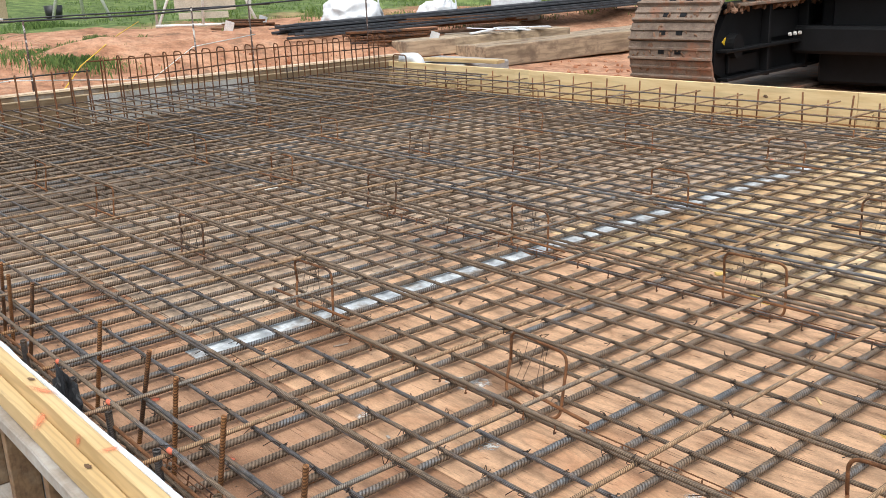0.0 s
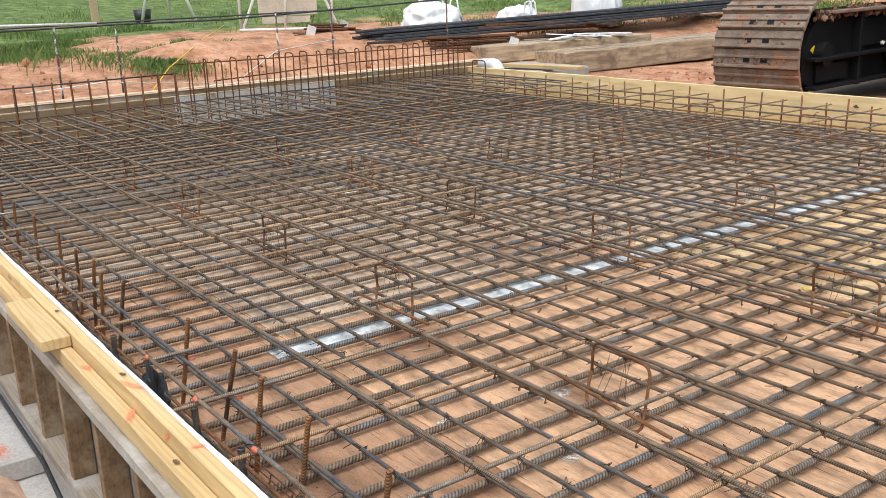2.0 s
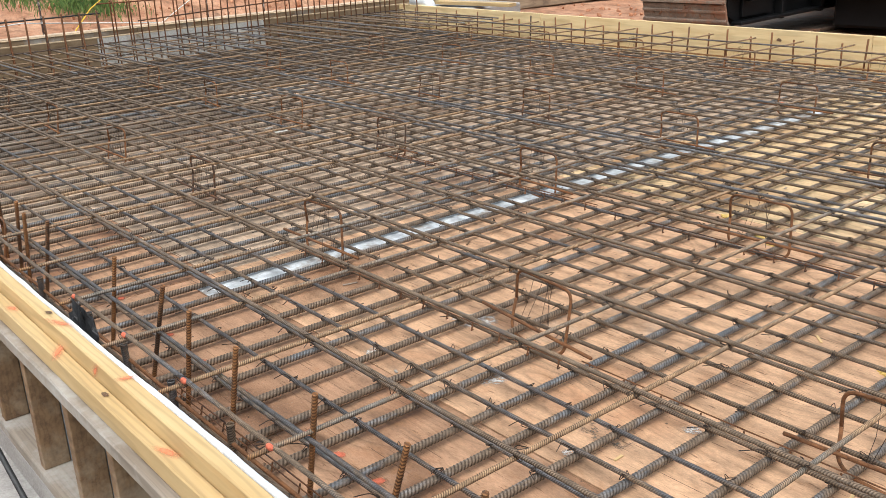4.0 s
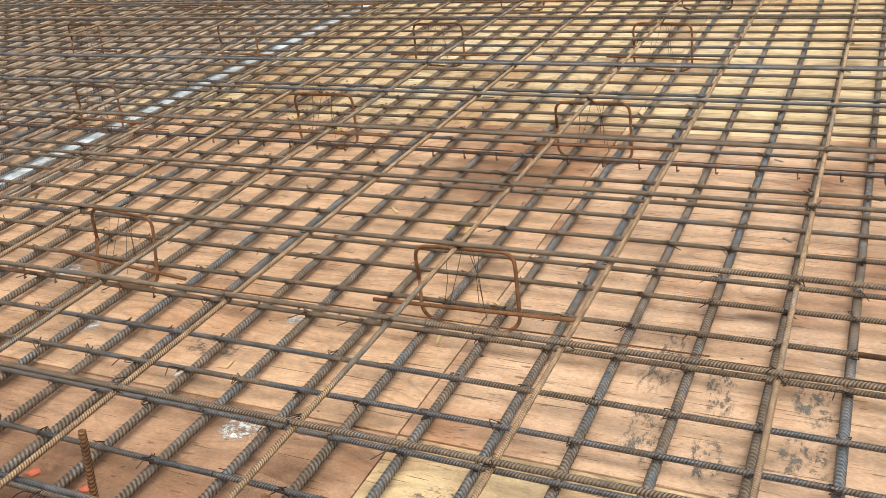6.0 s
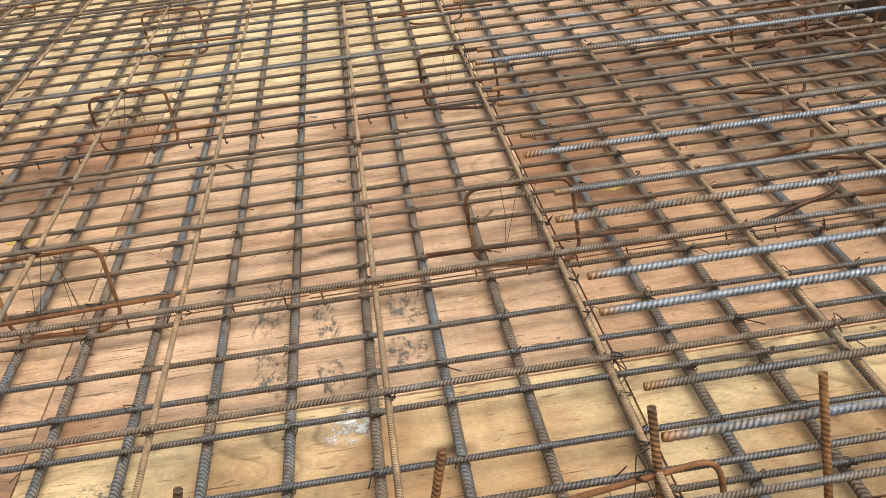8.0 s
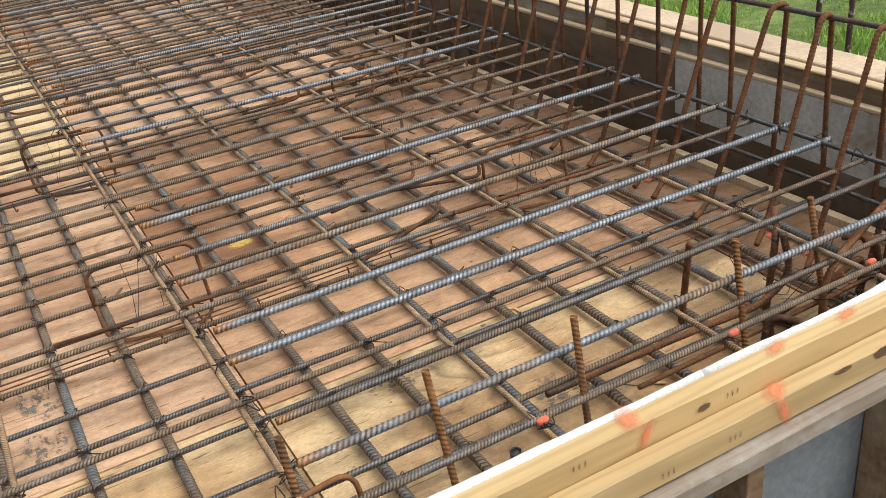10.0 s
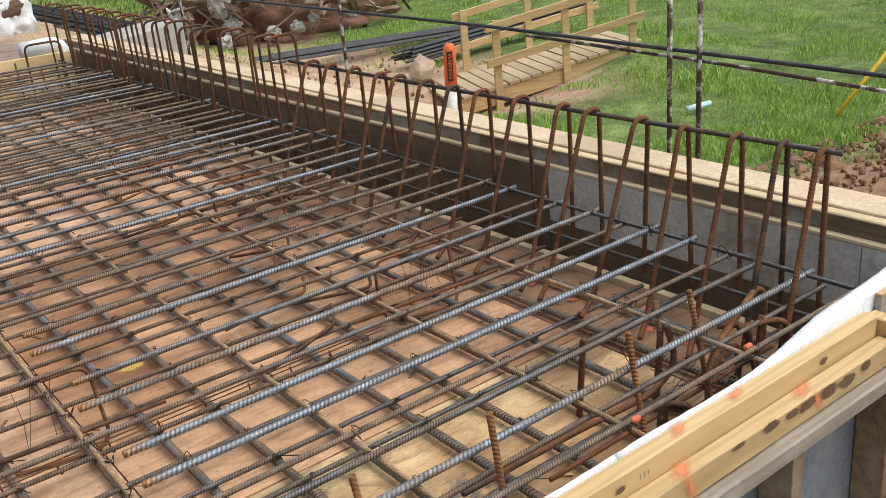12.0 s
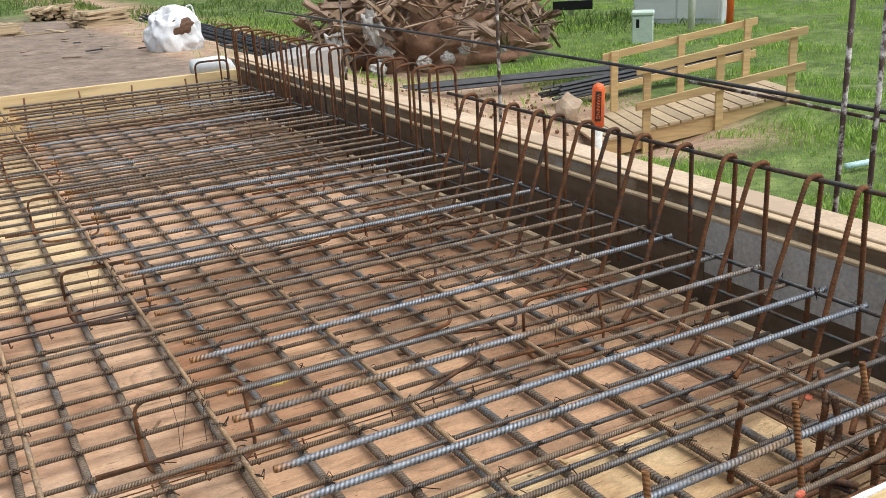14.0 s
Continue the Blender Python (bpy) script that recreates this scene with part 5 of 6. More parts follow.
def bag(x, y, w, d, h, seed, square=False, label=""):
    """A woven bulk bag: creased cloth, slumped or filled square, with lifting loops."""
    rnd = random.Random(seed)
    bm = bmesh.new()
    s = bmesh.ops.create_icosphere(bm, subdivisions=5, radius=1.0)["verts"]
    for v in s:
        c = v.co.copy()
        # folds of stiff cloth: flat facets that meet in ridges
        n = noise.noise((c.x * 1.3 + seed * 9, c.y * 1.3, c.z * 1.3)) * 0.22 + noise.noise((c.x * 5.0, c.y * 5.0 + seed, c.z * 2.5)) * 0.10
        f = noise.voronoi((c.x * 2.2 + seed, c.y * 2.2, c.z * 2.2))[0]
        n += (f[1] - f[0]) * -0.3 + 0.09 
        k = 0.92 / max(abs(c.x), abs(c.y), abs(c.z) * 0.9, 0.6)
        amount = 0.45 if square else 0.22
        c = c * (1 - amount + amount * k)
        c *= 1 + n * (0.45 if square else 1.0)
        z = max(c.z, -0.55) + 0.55
        v.co = (c.x * w / 2, c.y * d / 2, z * h / 1.5)
    b = thing("bulk_bag", label or ("white woven bulk bag standing full on the ground" if square else "slumped white woven bulk bag on the ground"), "bulk bag", "bulk bags")
    part("sack", bm, M_BAG, b, smooth=True)
    for k in range(3):
        a = rnd.uniform(0, 6.28)
        p = Vector((math.cos(a) * w * 0.3, math.sin(a) * d * 0.3, h * 0.75))
        part("lifting_loop", tube(bmesh.new(), bend([p, p + Vector((0.04, 0.02, 0.2)), p + Vector((0.14, 0.05, 0.22)), p + Vector((0.18, 0.05, -0.02))], 0.08, 3), 0.014, 5), M_BAG, b)
    if seed == 4:
        bm = bmesh.new()
        for v in bmesh.ops.create_icosphere(bm, subdivisions=4, radius=1.0)["verts"]:
            k = 1 + 0.35 * noise.noise(v.co * 2.3 + Vector((3, 1, 0)))
            v.co = Vector((v.co.x * 0.27 * w * k + 0.10 * w, v.co.y * 0.10 * d - 0.375 * d, v.co.z * 0.20 * h * k + 0.60 * h + 0.1 * v.co.x * h))
        part("contents", bm, M_BARK, b, "dark contents showing through a tear")
    b.matrix_world = pose(x, y, on_ground(x, y, -0.06), 0, 0, -13 if seed == 4 else 35 if square else rnd.uniform(0, 90))
    return b


bag(-13.8, 9.7, 1.12, 0.9, 0.56, 1)
bag(-13.9, 11.7, 0.75, 0.6, 0.40, 2)
bag(-13.5, 13.4, 0.95, 0.95, 1.0, 3, True)
bag(3.5, 15.0, 0.80, 0.75, 0.66, 4)


def bar_bundle(name, a, b, n, width, r, mat, label, seed, rows=3):
    """A stack of loose bars, each its own part."""
    rnd = random.Random(seed)
    t = thing(name, label, "rebar bundle", "rebar bundles")
    a, b = Vector(a), Vector(b)
    side_dir = (b - a).cross(Vector((0, 0, 1))).normalized()
    for k in range(n):
        layer = k * rows // n
        off = side_dir * rnd.uniform(-width / 2, width / 2) * (1 - 0.2 * layer)
        up = Vector((0, 0, r + layer * r * 1.9 + rnd.uniform(0, r * 0.5)))
        s0, s1 = rnd.uniform(-0.3, 0.3), rnd.uniform(-0.5, 0.3)
        d = (b - a).normalized()
        part("bar", tube(bmesh.new(), [a + off + up + d * s0, (a + b) / 2 + off * 1.05 + up, b + off * rnd.uniform(0.9, 1.1) + up + d * s1], r, 5), mat, t)
    return t


def gp(x, y, up=0.0):
    return (x, y, on_ground(x, y, up))


bar_bundle("rebar_bundle", gp(-13.2, 8.0, 0.02), gp(-12.6, 17.5, 0.28), 44, 0.9, 0.022, M_DARKBAR, "long black straight bars stacked on timbers", 1, 5)
bar_bundle("rebar_bundle", gp(-12.5, 8.9, 0.02), gp(-12.3, 10.1, 0.04), 26, 0.5, 0.02, M_RUST, "short stack of rusty bent bars", 2, 5)
bar_bundle("rebar_bundle", gp(-15.3, 8.2, 0.02), gp(-13.9, 8.0, 0.05), 30, 0.9, 0.018, M_RUST, "tangled heap of rusty bars", 3, 6)
bar_bundle("rebar_bundle", gp(-12.9, 10.0, 0.10), gp(-12.7, 12.6, 0.10), 24, 0.5, 0.02, M_RUST, "rusty bars lying beside the black stack", 8, 4)
bar_bundle("rebar_bundle", gp(4.7, 13.2, 0.03), gp(5.4, 25.0, 0.12), 40, 1.1, 0.022, M_DARKBAR, "long grey-black bars stacked beside the bag", 4, 4)
bar_bundle("rebar_bundle", gp(5.7, 11.2, 0.02), gp(9.6, 11.6, 0.03), 20, 0.8, 0.014, M_DARKBAR, "thin dark bars spread over the soil", 5, 2)
bar_bundle("rebar_bundle", gp(7.2, 9.9, 0.08), gp(10.4, 9.9, 0.25), 30, 0.5, 0.02, M_DARKBAR, "black bars stacked behind the ramp", 6, 5)


def crane_mat(x, y, yaw, w, length, h, n, label, seed):
    t = thing("crane_mat", label, "timber mat", "crane mats")
    bw = w / n
    for k in range(n):
        rnd = random.Random(seed + k)
        bm = a_box(0, length + rnd.uniform(-0.15, 0.15), k * bw, (k + 1) * bw - 0.012, 0, h - rnd.uniform(0, 0.02), bevel=0.012)
        bmesh.ops.subdivide_edges(bm, edges=[e for e in bm.edges if e.calc_length() > 1.0], cuts=14)
        for v in bm.verts:
            v.co += Vector((0, noise.noise((v.co.x * 3, v.co.y * 5, seed + k)) * 0.012, noise.noise((v.co.x * 2, 7 + k, v.co.z * 4)) * 0.014))
        part("beam", bm, M_TIMBER, t)
    t.matrix_world = pose(x, y, on_ground(x, y, -0.02), 0, -0.6, yaw)
    return t


crane_mat(-10.75, 10.0, 84, 1.1, 5.2, 0.34, 4, "weathered timber crane mat of bolted beams", 3)
crane_mat(-11.7, 9.2, 80, 0.65, 3.2, 0.26, 2, "older dark timber mat beside the long one", 9)


def lath(x, y, z, yaw, length, mat, pitch=0.0, label="pale splintered lath lying on the timbers"):
    o = mesh_object("lath", a_box(-length / 2, length / 2, -0.035, 0.035, 0, 0.018, bevel=0.002), mat)
    o.matrix_basis = pose(x, y, z, wob(6), pitch, yaw)
    tagged(o, label, "lath", "loose laths")


for k in range(7):
    lath(-11.55 + wob(0.25), 10.6 + 0.17 * k, on_ground(-11.4, 10.8, 0.33) + 0.02 * (k % 3), rng.uniform(0, 180), rng.uniform(0.6, 1.1), M_BAG if k % 3 else M_OLDWOOD, wob(4))


def excavator():
    """Crawler track and black side frame of a digger standing behind the far form."""
    e = thing("excavator", "muddy crawler track and black frame of a parked excavator", "excavator")
    r, length, w, zb = 0.52, 3.9, 0.98, -0.11
    base = pose(-6.62, 8.28, zb, 0, 0, 4)
    e.matrix_world = base @ Matrix.Diagonal((1, 1, 1.14, 1))
    # shoes run round the stadium: local y is along the track
    path = []
    straight = length - 2 * r
    per = 2 * straight + 2 * math.pi * r
    n = 54
    for k in range(n):
        s = per * k / n
        if s < straight:
            y, z, a = r + s, 2 * r, 0
        elif s < straight + math.pi * r:
            t = (s - straight) / r
            y, z, a = r + straight + r * math.sin(t), r + r * math.cos(t), -t
        elif s < 2 * straight + math.pi * r:
            y, z, a = r + straight - (s - straight - math.pi * r), 0, math.pi
        else:
            t = (s - 2 * straight - math.pi * r) / r
            y, z, a = r - r * math.sin(t), r - r * math.cos(t), math.pi - t
        path.append((y, z, a))
    bm = bmesh.new()
    pit = per / n
    box(bm, 0, w, -pit * 0.49, pit * 0.49, -0.02, 0.012, bevel=0.004)
    for g, gh in ((-0.40, 0.045), (0.12, 0.028)):
        box(bm, 0.0, w, pit * g - 0.012, pit * g + 0.012, 0.010, gh, bevel=0.003)
    shoe = part("track_shoe", bm, M_TRACK, e, "muddy steel track shoe")
    shoe.matrix_basis = Matrix.Translation((0, path[0][0], path[0][1])) @ Matrix.Rotation(path[0][2], 4, "X")
    for k, (y, z, a) in enumerate(path[1:]):
        share(shoe, "track_shoe", e, Matrix.Translation((0, y, z)) @ Matrix.Rotation(a, 4, "X") @ pose(wob(0.006), 0, 0))
    slot = None
    for k in range(12):
        y, z, a = path[(k + 49) % n]
        for xx in (0.36, 0.56):
            m = Matrix.Translation((xx, y, z)) @ Matrix.Rotation(a, 4, "X")
            if slot is None:
                slot = part("guide_slot", a_box(0, 0.07, -0.03, 0.03, 0.01, 0.02), M_BSTEEL, e, "dark guide slot in a shoe")
                slot.matrix_basis = m
            else:
                share(slot, "guide_slot", e, m)
    rnd = random.Random(4)
    bm = bmesh.new()
    for k in range(420):
        y, z, a = path[(rnd.randrange(22) + 44) % n]
        m = Matrix.Translation((0, y, z)) @ Matrix.Rotation(a, 4, "X")
        rubble(bm, m @ Vector((rnd.uniform(0.05, w - 0.05), rnd.uniform(-0.05, 0.05), 0.012)), rnd.uniform(0.010, 0.034), rnd, 0.35)
    for k in range(220):
        rubble(bm, Vector((w - rnd.uniform(0.0, 0.12), rnd.uniform(0.35, 3.0), 0.86 + rnd.uniform(-0.03, 0.05))), rnd.uniform(0.012, 0.045), rnd, 0.5)
    tagged(part("caked_mud", bm, M_DIRT, e), "red clay caked between the grousers", kind="stuff")
    # side frame, idler and panels on the side that faces the deck
    bm = bmesh.new()
    bmesh.ops.create_cone(bm, cap_ends=True, segments=28, radius1=r - 0.06, radius2=r - 0.06, depth=0.3, matrix=Matrix.Translation((w / 2, r, r)) @ Matrix.Rotation(radians(90), 4, "Y"))
    part("idler_wheel", bm, M_BSTEEL, e)
    bm = bmesh.new()
    bmesh.ops.create_cone(bm, cap_ends=True, segments=20, radius1=0.13, radius2=0.11, depth=w + 0.02, matrix=Matrix.Translation((w / 2, r, r)) @ Matrix.Rotation(radians(90), 4, "Y"))
    part("idler_hub", bm, M_BSTEEL, e)
    bm = bmesh.new()
    prof = [(0.22, 0.30), (0.22, 0.56), (0.42, 0.80), (1.0, 0.86), (3.2, 0.88), (3.5, 0.6), (3.3, 0.2), (0.5, 0.2)]
    a = [bm.verts.new((w - 0.10, y, z)) for y, z in prof]
    b = [bm.verts.new((0.15, y, z)) for y, z in prof]
    bm.faces.new(a)
    bm.faces.new(b[::-1])
    for k in range(len(prof)):
        bm.faces.new((a[k], b[k], b[(k + 1) % len(prof)], a[(k + 1) % len(prof)]))
    part("track_frame", bm, M_BSTEEL, e, "glossy black track frame")
    for name, lim in (("frame_rib", (w - 0.10, w + 0.03, 0.25, 2.1, 0.47, 0.50)), ("frame_rib", (w - 0.10, w + 0.02, 0.3, 2.4, 0.215, 0.245)), ("frame_rib", (w - 0.10, w + 0.0, 1.18, 1.24, 0.2, 0.86)), ("frame_rib", (w - 0.10, w + 0.02, 2.05, 2.12, 0.2, 0.86)),
                      ("step_plate", (w - 0.10, w + 0.14, 2.5, 3.4, 0.60, 0.64)), ("frame_panel", (w - 0.10, w - 0.06, 0.45, 1.05, 0.27, 0.43)), ("frame_panel", (w - 0.10, w - 0.06, 1.32, 1.95, 0.54, 0.80)), ("frame_panel", (w - 0.10, w - 0.06, 2.3, 3.1, 0.27, 0.55))):
        part(name, a_box(*lim, bevel=0.006), M_BSTEEL, e)
    for k in range(3):
        bm = bmesh.new()
        bmesh.ops.create_cone(bm, cap_ends=True, segments=8, radius1=0.018, radius2=0.018, depth=0.03, matrix=Matrix.Translation((w + 0.035, 1.6 + 0.12 * k, 0.56)) @ Matrix.Rotation(radians(90), 4, "Y"))
        part("bolt", bm, M_PIPE, e, "bright bolt head")
    bm = bmesh.new()
    pts = [(0.0, 0.0), (0.09, 0.06), (0.09, 0.027), (0.25, 0.027), (0.25, -0.027), (0.09, -0.027), (0.09, -0.06)]
    f = [bm.verts.new((w - 0.092, 0.36 + 0.8 * y, 0.56 + 0.7 * z)) for y, z in pts]
    g = [bm.verts.new((w - 0.10, 0.36 + 0.8 * y, 0.56 + 0.7 * z)) for y, z in pts]
    bm.faces.new(f)
    for k in range(len(pts)):
        bm.faces.new((f[k], g[k], g[(k + 1) % len(pts)], f[(k + 1) % len(pts)]))
    part("arrow_decal", bm, M_YELLOW, e, "yellow arrow decal")
    # revolving upper body above and behind
    part("upper_deck", a_box(w - 0.2, w + 1.7, 1.7, 5.4, 1.02, 1.30, bevel=0.02), M_BSTEEL, e, "black belly of the upper body")
    part("swing_frame", a_box(w + 0.1, w + 2.6, 2.2, 4.4, 0.03, 1.0, bevel=0.03), M_BSTEEL, e)
    part("belly_plate", a_box(w + 0.3, w + 2.2, 2.05, 2.19, 0.5, 0.9, bevel=0.02), M_BSTEEL, e)
    guard = part("track_guard", a_box(w - 0.16, w + 0.05, 0.55, 3.3, 0.87, 0.90, bevel=0.006), M_TRACK, e, "mud-crusted guard over the track frame")
    part("axle_beam", a_box(w - 0.1, w + 2.2, 1.9, 3.0, 0.35, 0.62, bevel=0.03), M_BSTEEL, e)
    return e


excavator()
bm = bmesh.new()
for k in range(6):
    a = [bm.verts.new((0.12 * k, 0.03 * (k % 2), 0.0)), bm.verts.new((0.12 * k + 0.1 + 0.05 * k, 0.05 + 0.03 * (k % 2), 0.45 - 0.02 * k))]
    if k:
        bm.faces.new((prev_edge[0], a[0], a[1], prev_edge[1]))
    prev_edge = a
ob = mesh_object("tarp", bm, M_TARP)
mod = ob.modifiers.new("thick", "SOLIDIFY")
mod.thickness = 0.01
ob.matrix_basis = pose(-4.2, 9.0, on_ground(-4.2, 9.0, -0.08), 0, 0, 30)
tagged(ob, "blue tarpaulin draped on the ground by the machine", "tarpaulin")


def pipe_frame():
    """White pipe trestle with a beige board."""
    t = thing("pipe_trestle", "white pipe trestle holding a beige board", "trestle")
    for nm, a, b in (("foot_pipe", (-1.0, -0.3, 0.08), (1.1, -0.3, 0.04)), ("pipe", (-1.0, 0.2, 0.0), (-1.0, 0.2, 1.6)), ("pipe", (-0.95, -0.3, 0.05), (-0.3, 0.2, 1.6)), ("pipe", (0.95, -0.3, 0.05), (0.3, 0.2, 1.6)), ("pipe", (0.8, -0.2, 0.05), (0.95, 0.2, 1.6)), ("pipe", (-0.1, -0.3, 0.05), (0.0, -0.28, 1.5))):
        part(nm, tube(bmesh.new(), [a, b], 0.028, 8), M_PIPE, t, smooth=True)
    part("board", a_box(-0.62, 0.55, -0.1, -0.06, 0.32, 1.5, bevel=0.01), M_BEIGE, t, "beige weathered board")
    part("shelf", a_box(-0.55, 0.4, -0.2, 0.1, 0.18, 0.3), M_BEIGE, t)
    t.matrix_world = pose(-17.7, 8.95, on_ground(-17.7, 8.95), 0, 0, 62)
    return t


pipe_frame()
tri = thing("pipe_tripod", "white pipe legs standing in the weeds", "tripod")
for a, b in (((-1.1, 0.1, 0.0), (-0.6, 0.0, 1.8)), ((0.35, -0.1, -0.05), (-0.3, 0.0, 1.8)), ((-0.4, 0.6, 0.0), (-0.45, 0.1, 1.8))):
    part("leg", tube(bmesh.new(), [a, b], 0.04, 8), M_PIPE, tri, smooth=True)
tri.matrix_world = pose(-24.2, 9.2, on_ground(-24.2, 9.2), 0, 0, 62)
bm = bmesh.new()
bmesh.ops.create_cone(bm, cap_ends=True, segments=18, radius1=0.2, radius2=0.24, depth=0.36, matrix=Matrix.Translation((0, 0, 0.18)))
ob = mesh_object("bucket", bm, M_BLACK, smooth=True)
ob.matrix_basis = pose(-26.5, 8.9, on_ground(-26.5, 8.9))
tagged(ob, "black plastic bucket in the weeds", "bucket")
ob = mesh_object("timber_post", a_box(-0.09, 0.09, -0.09, 0.09, -0.2, 1.8, bevel=0.01), M_BOARD)
ob.matrix_basis = pose(-27.5, 7.9, on_ground(-27.5, 7.9))
tagged(ob, "square wooden post at the edge of the grass", "post")
for x, y in ((-14.4, 8.25), (-13.6, 7.2), (-11.9, 9.9)):
    ob = mesh_object("tag_card", a_box(-0.07, 0.07, -0.003, 0.003, 0, 0.18), M_BAG)
    ob.matrix_basis = pose(x, y, on_ground(x, y, 0.12), 15, 20, 50)
    tagged(ob, "white tag card tied to the bars", "tag")


# right-hand side: walkway, marker, heap
def walkway():
    """Short sloping pine walkway with slats and low two-rail handrails."""
    w = thing("timber_walkway", "new pine walkway with slatted deck and two-rail handrails", "walkway")
    u0, u1, width, h = -1.45, 1.0, 1.11, 0.19

    def rise(u):
        return 0.16 * u

    def sloped(lim, cuts=6):
        bm = a_box(*lim, bevel=0.003)
        bmesh.ops.subdivide_edges(bm, edges=[e for e in bm.edges if abs((e.verts[0].co - e.verts[1].co).x) > 0.5], cuts=cuts)
        for v in bm.verts:
            v.co.z += rise(v.co.x)
        return bm
    for v in (0.0, width - 0.04):
        part("stringer", sloped((u0, u1, v, v + 0.04, 0.0, h)), M_LUMBER, w)
    n = 17
    slat = None
    for k in range(n):
        u = u0 + (u1 - u0) * k / n
        m = pose(u + wob(0.006), 0, h + 0.002 + rise(u), 0, -9.1, wob(0.7))
        if slat is None:
            slat = part("slat", a_box(0, 0.128, -0.03, width + 0.02, 0, 0.036, bevel=0.003), M_BOARD, w)
            slat.matrix_basis = m
        else:
            share(slat, "slat", w, m)
    for v, out in ((-0.042, -0.04), (width, 0.04)):
        for u in (-0.86, 0.0, 0.86):
            part("rail_post", a_box(u - 0.045, u + 0.044, v, v + 0.038, -0.05 + rise(u), 0.97 + rise(u), bevel=0.003), M_LUMBER, w)
        for zz in (0.87, 0.47):
            part("handrail", sloped((-1.0, u1, v + out, v + out + 0.038, zz, zz + 0.089)), M_LUMBER, w)
    w.matrix_world = pose(7.82, 7.7, -1.08, 0, 0, -20.8)
    return w


walkway()


def marker_post():
    t = thing("warning_marker", "orange-topped white plastic warning marker post", "marker post")
    part("lower_post", tube(bmesh.new(), [(0, 0, -0.45), (0, 0, 0.17)], 0.056, 14), M_PIPE, t, "white lower tube", True)
    bm = tube(bmesh.new(), [(0, 0, 0.171), (0, 0, 0.58), (0, 0, 0.62), (0, 0, 0.64)], [0.068, 0.068, 0.055, 0.02], 16)
    part("upper_cap", bm, M_MARKER, t, "domed orange upper tube", True)
    a = math.atan2(-7.85, -6.2)
    face = pose(0, 0, 0, 0, 0, math.degrees(a) + 90)
    lab = part("label_panel", a_box(-0.032, 0.032, -0.074, -0.0675, 0.24, 0.56), M_BLACK, t, "black label strip")
    lab.matrix_basis = face
    cu = bpy.data.curves.new("lettering", "FONT")
    cu.body, cu.size, cu.extrude = "WARNING", 0.056, 0.001
    cu.align_x, cu.align_y = "CENTER", "CENTER"
    cu.materials.append(M_MARKER)
    tx = new("lettering", cu)
    tx.parent = t
    tx.matrix_basis = face @ pose(0, -0.0765, 0.40, 90, 90, 0)
    t.matrix_world = pose(6.2, 7.85, -1.0, 0, 2, 0)
    return t


marker_post()


def splinter(L, w, h, rnd):
    """A broken timber: ragged ends, uneven faces."""
    bm = a_box(-L / 2, L / 2, -w / 2, w / 2, -h / 2, h / 2)
    bmesh.ops.subdivide_edges(bm, edges=[e for e in bm.edges if e.calc_length() > L * 0.9], cuts=5)
    bmesh.ops.subdivide_edges(bm, edges=[e for e in bm.edges if abs(abs(e.verts[0].co.x) - L / 2) < 1e-4 and abs(abs(e.verts[1].co.x) - L / 2) < 1e-4], cuts=2)
    bend_y, bend_z = rnd.uniform(-0.1, 0.1), rnd.uniform(-0.1, 0.1)
    for v in bm.verts:
        u = v.co.x / L
        v.co += Vector((rnd.uniform(-0.12, 0.04) * (1 if abs(u) > 0.49 else 0.1) * (1 if u > 0 else -1), bend_y * u * u * L + rnd.uniform(-0.1, 0.1) * w, bend_z * u * u * L + rnd.uniform(-0.1, 0.1) * h))
    return bm


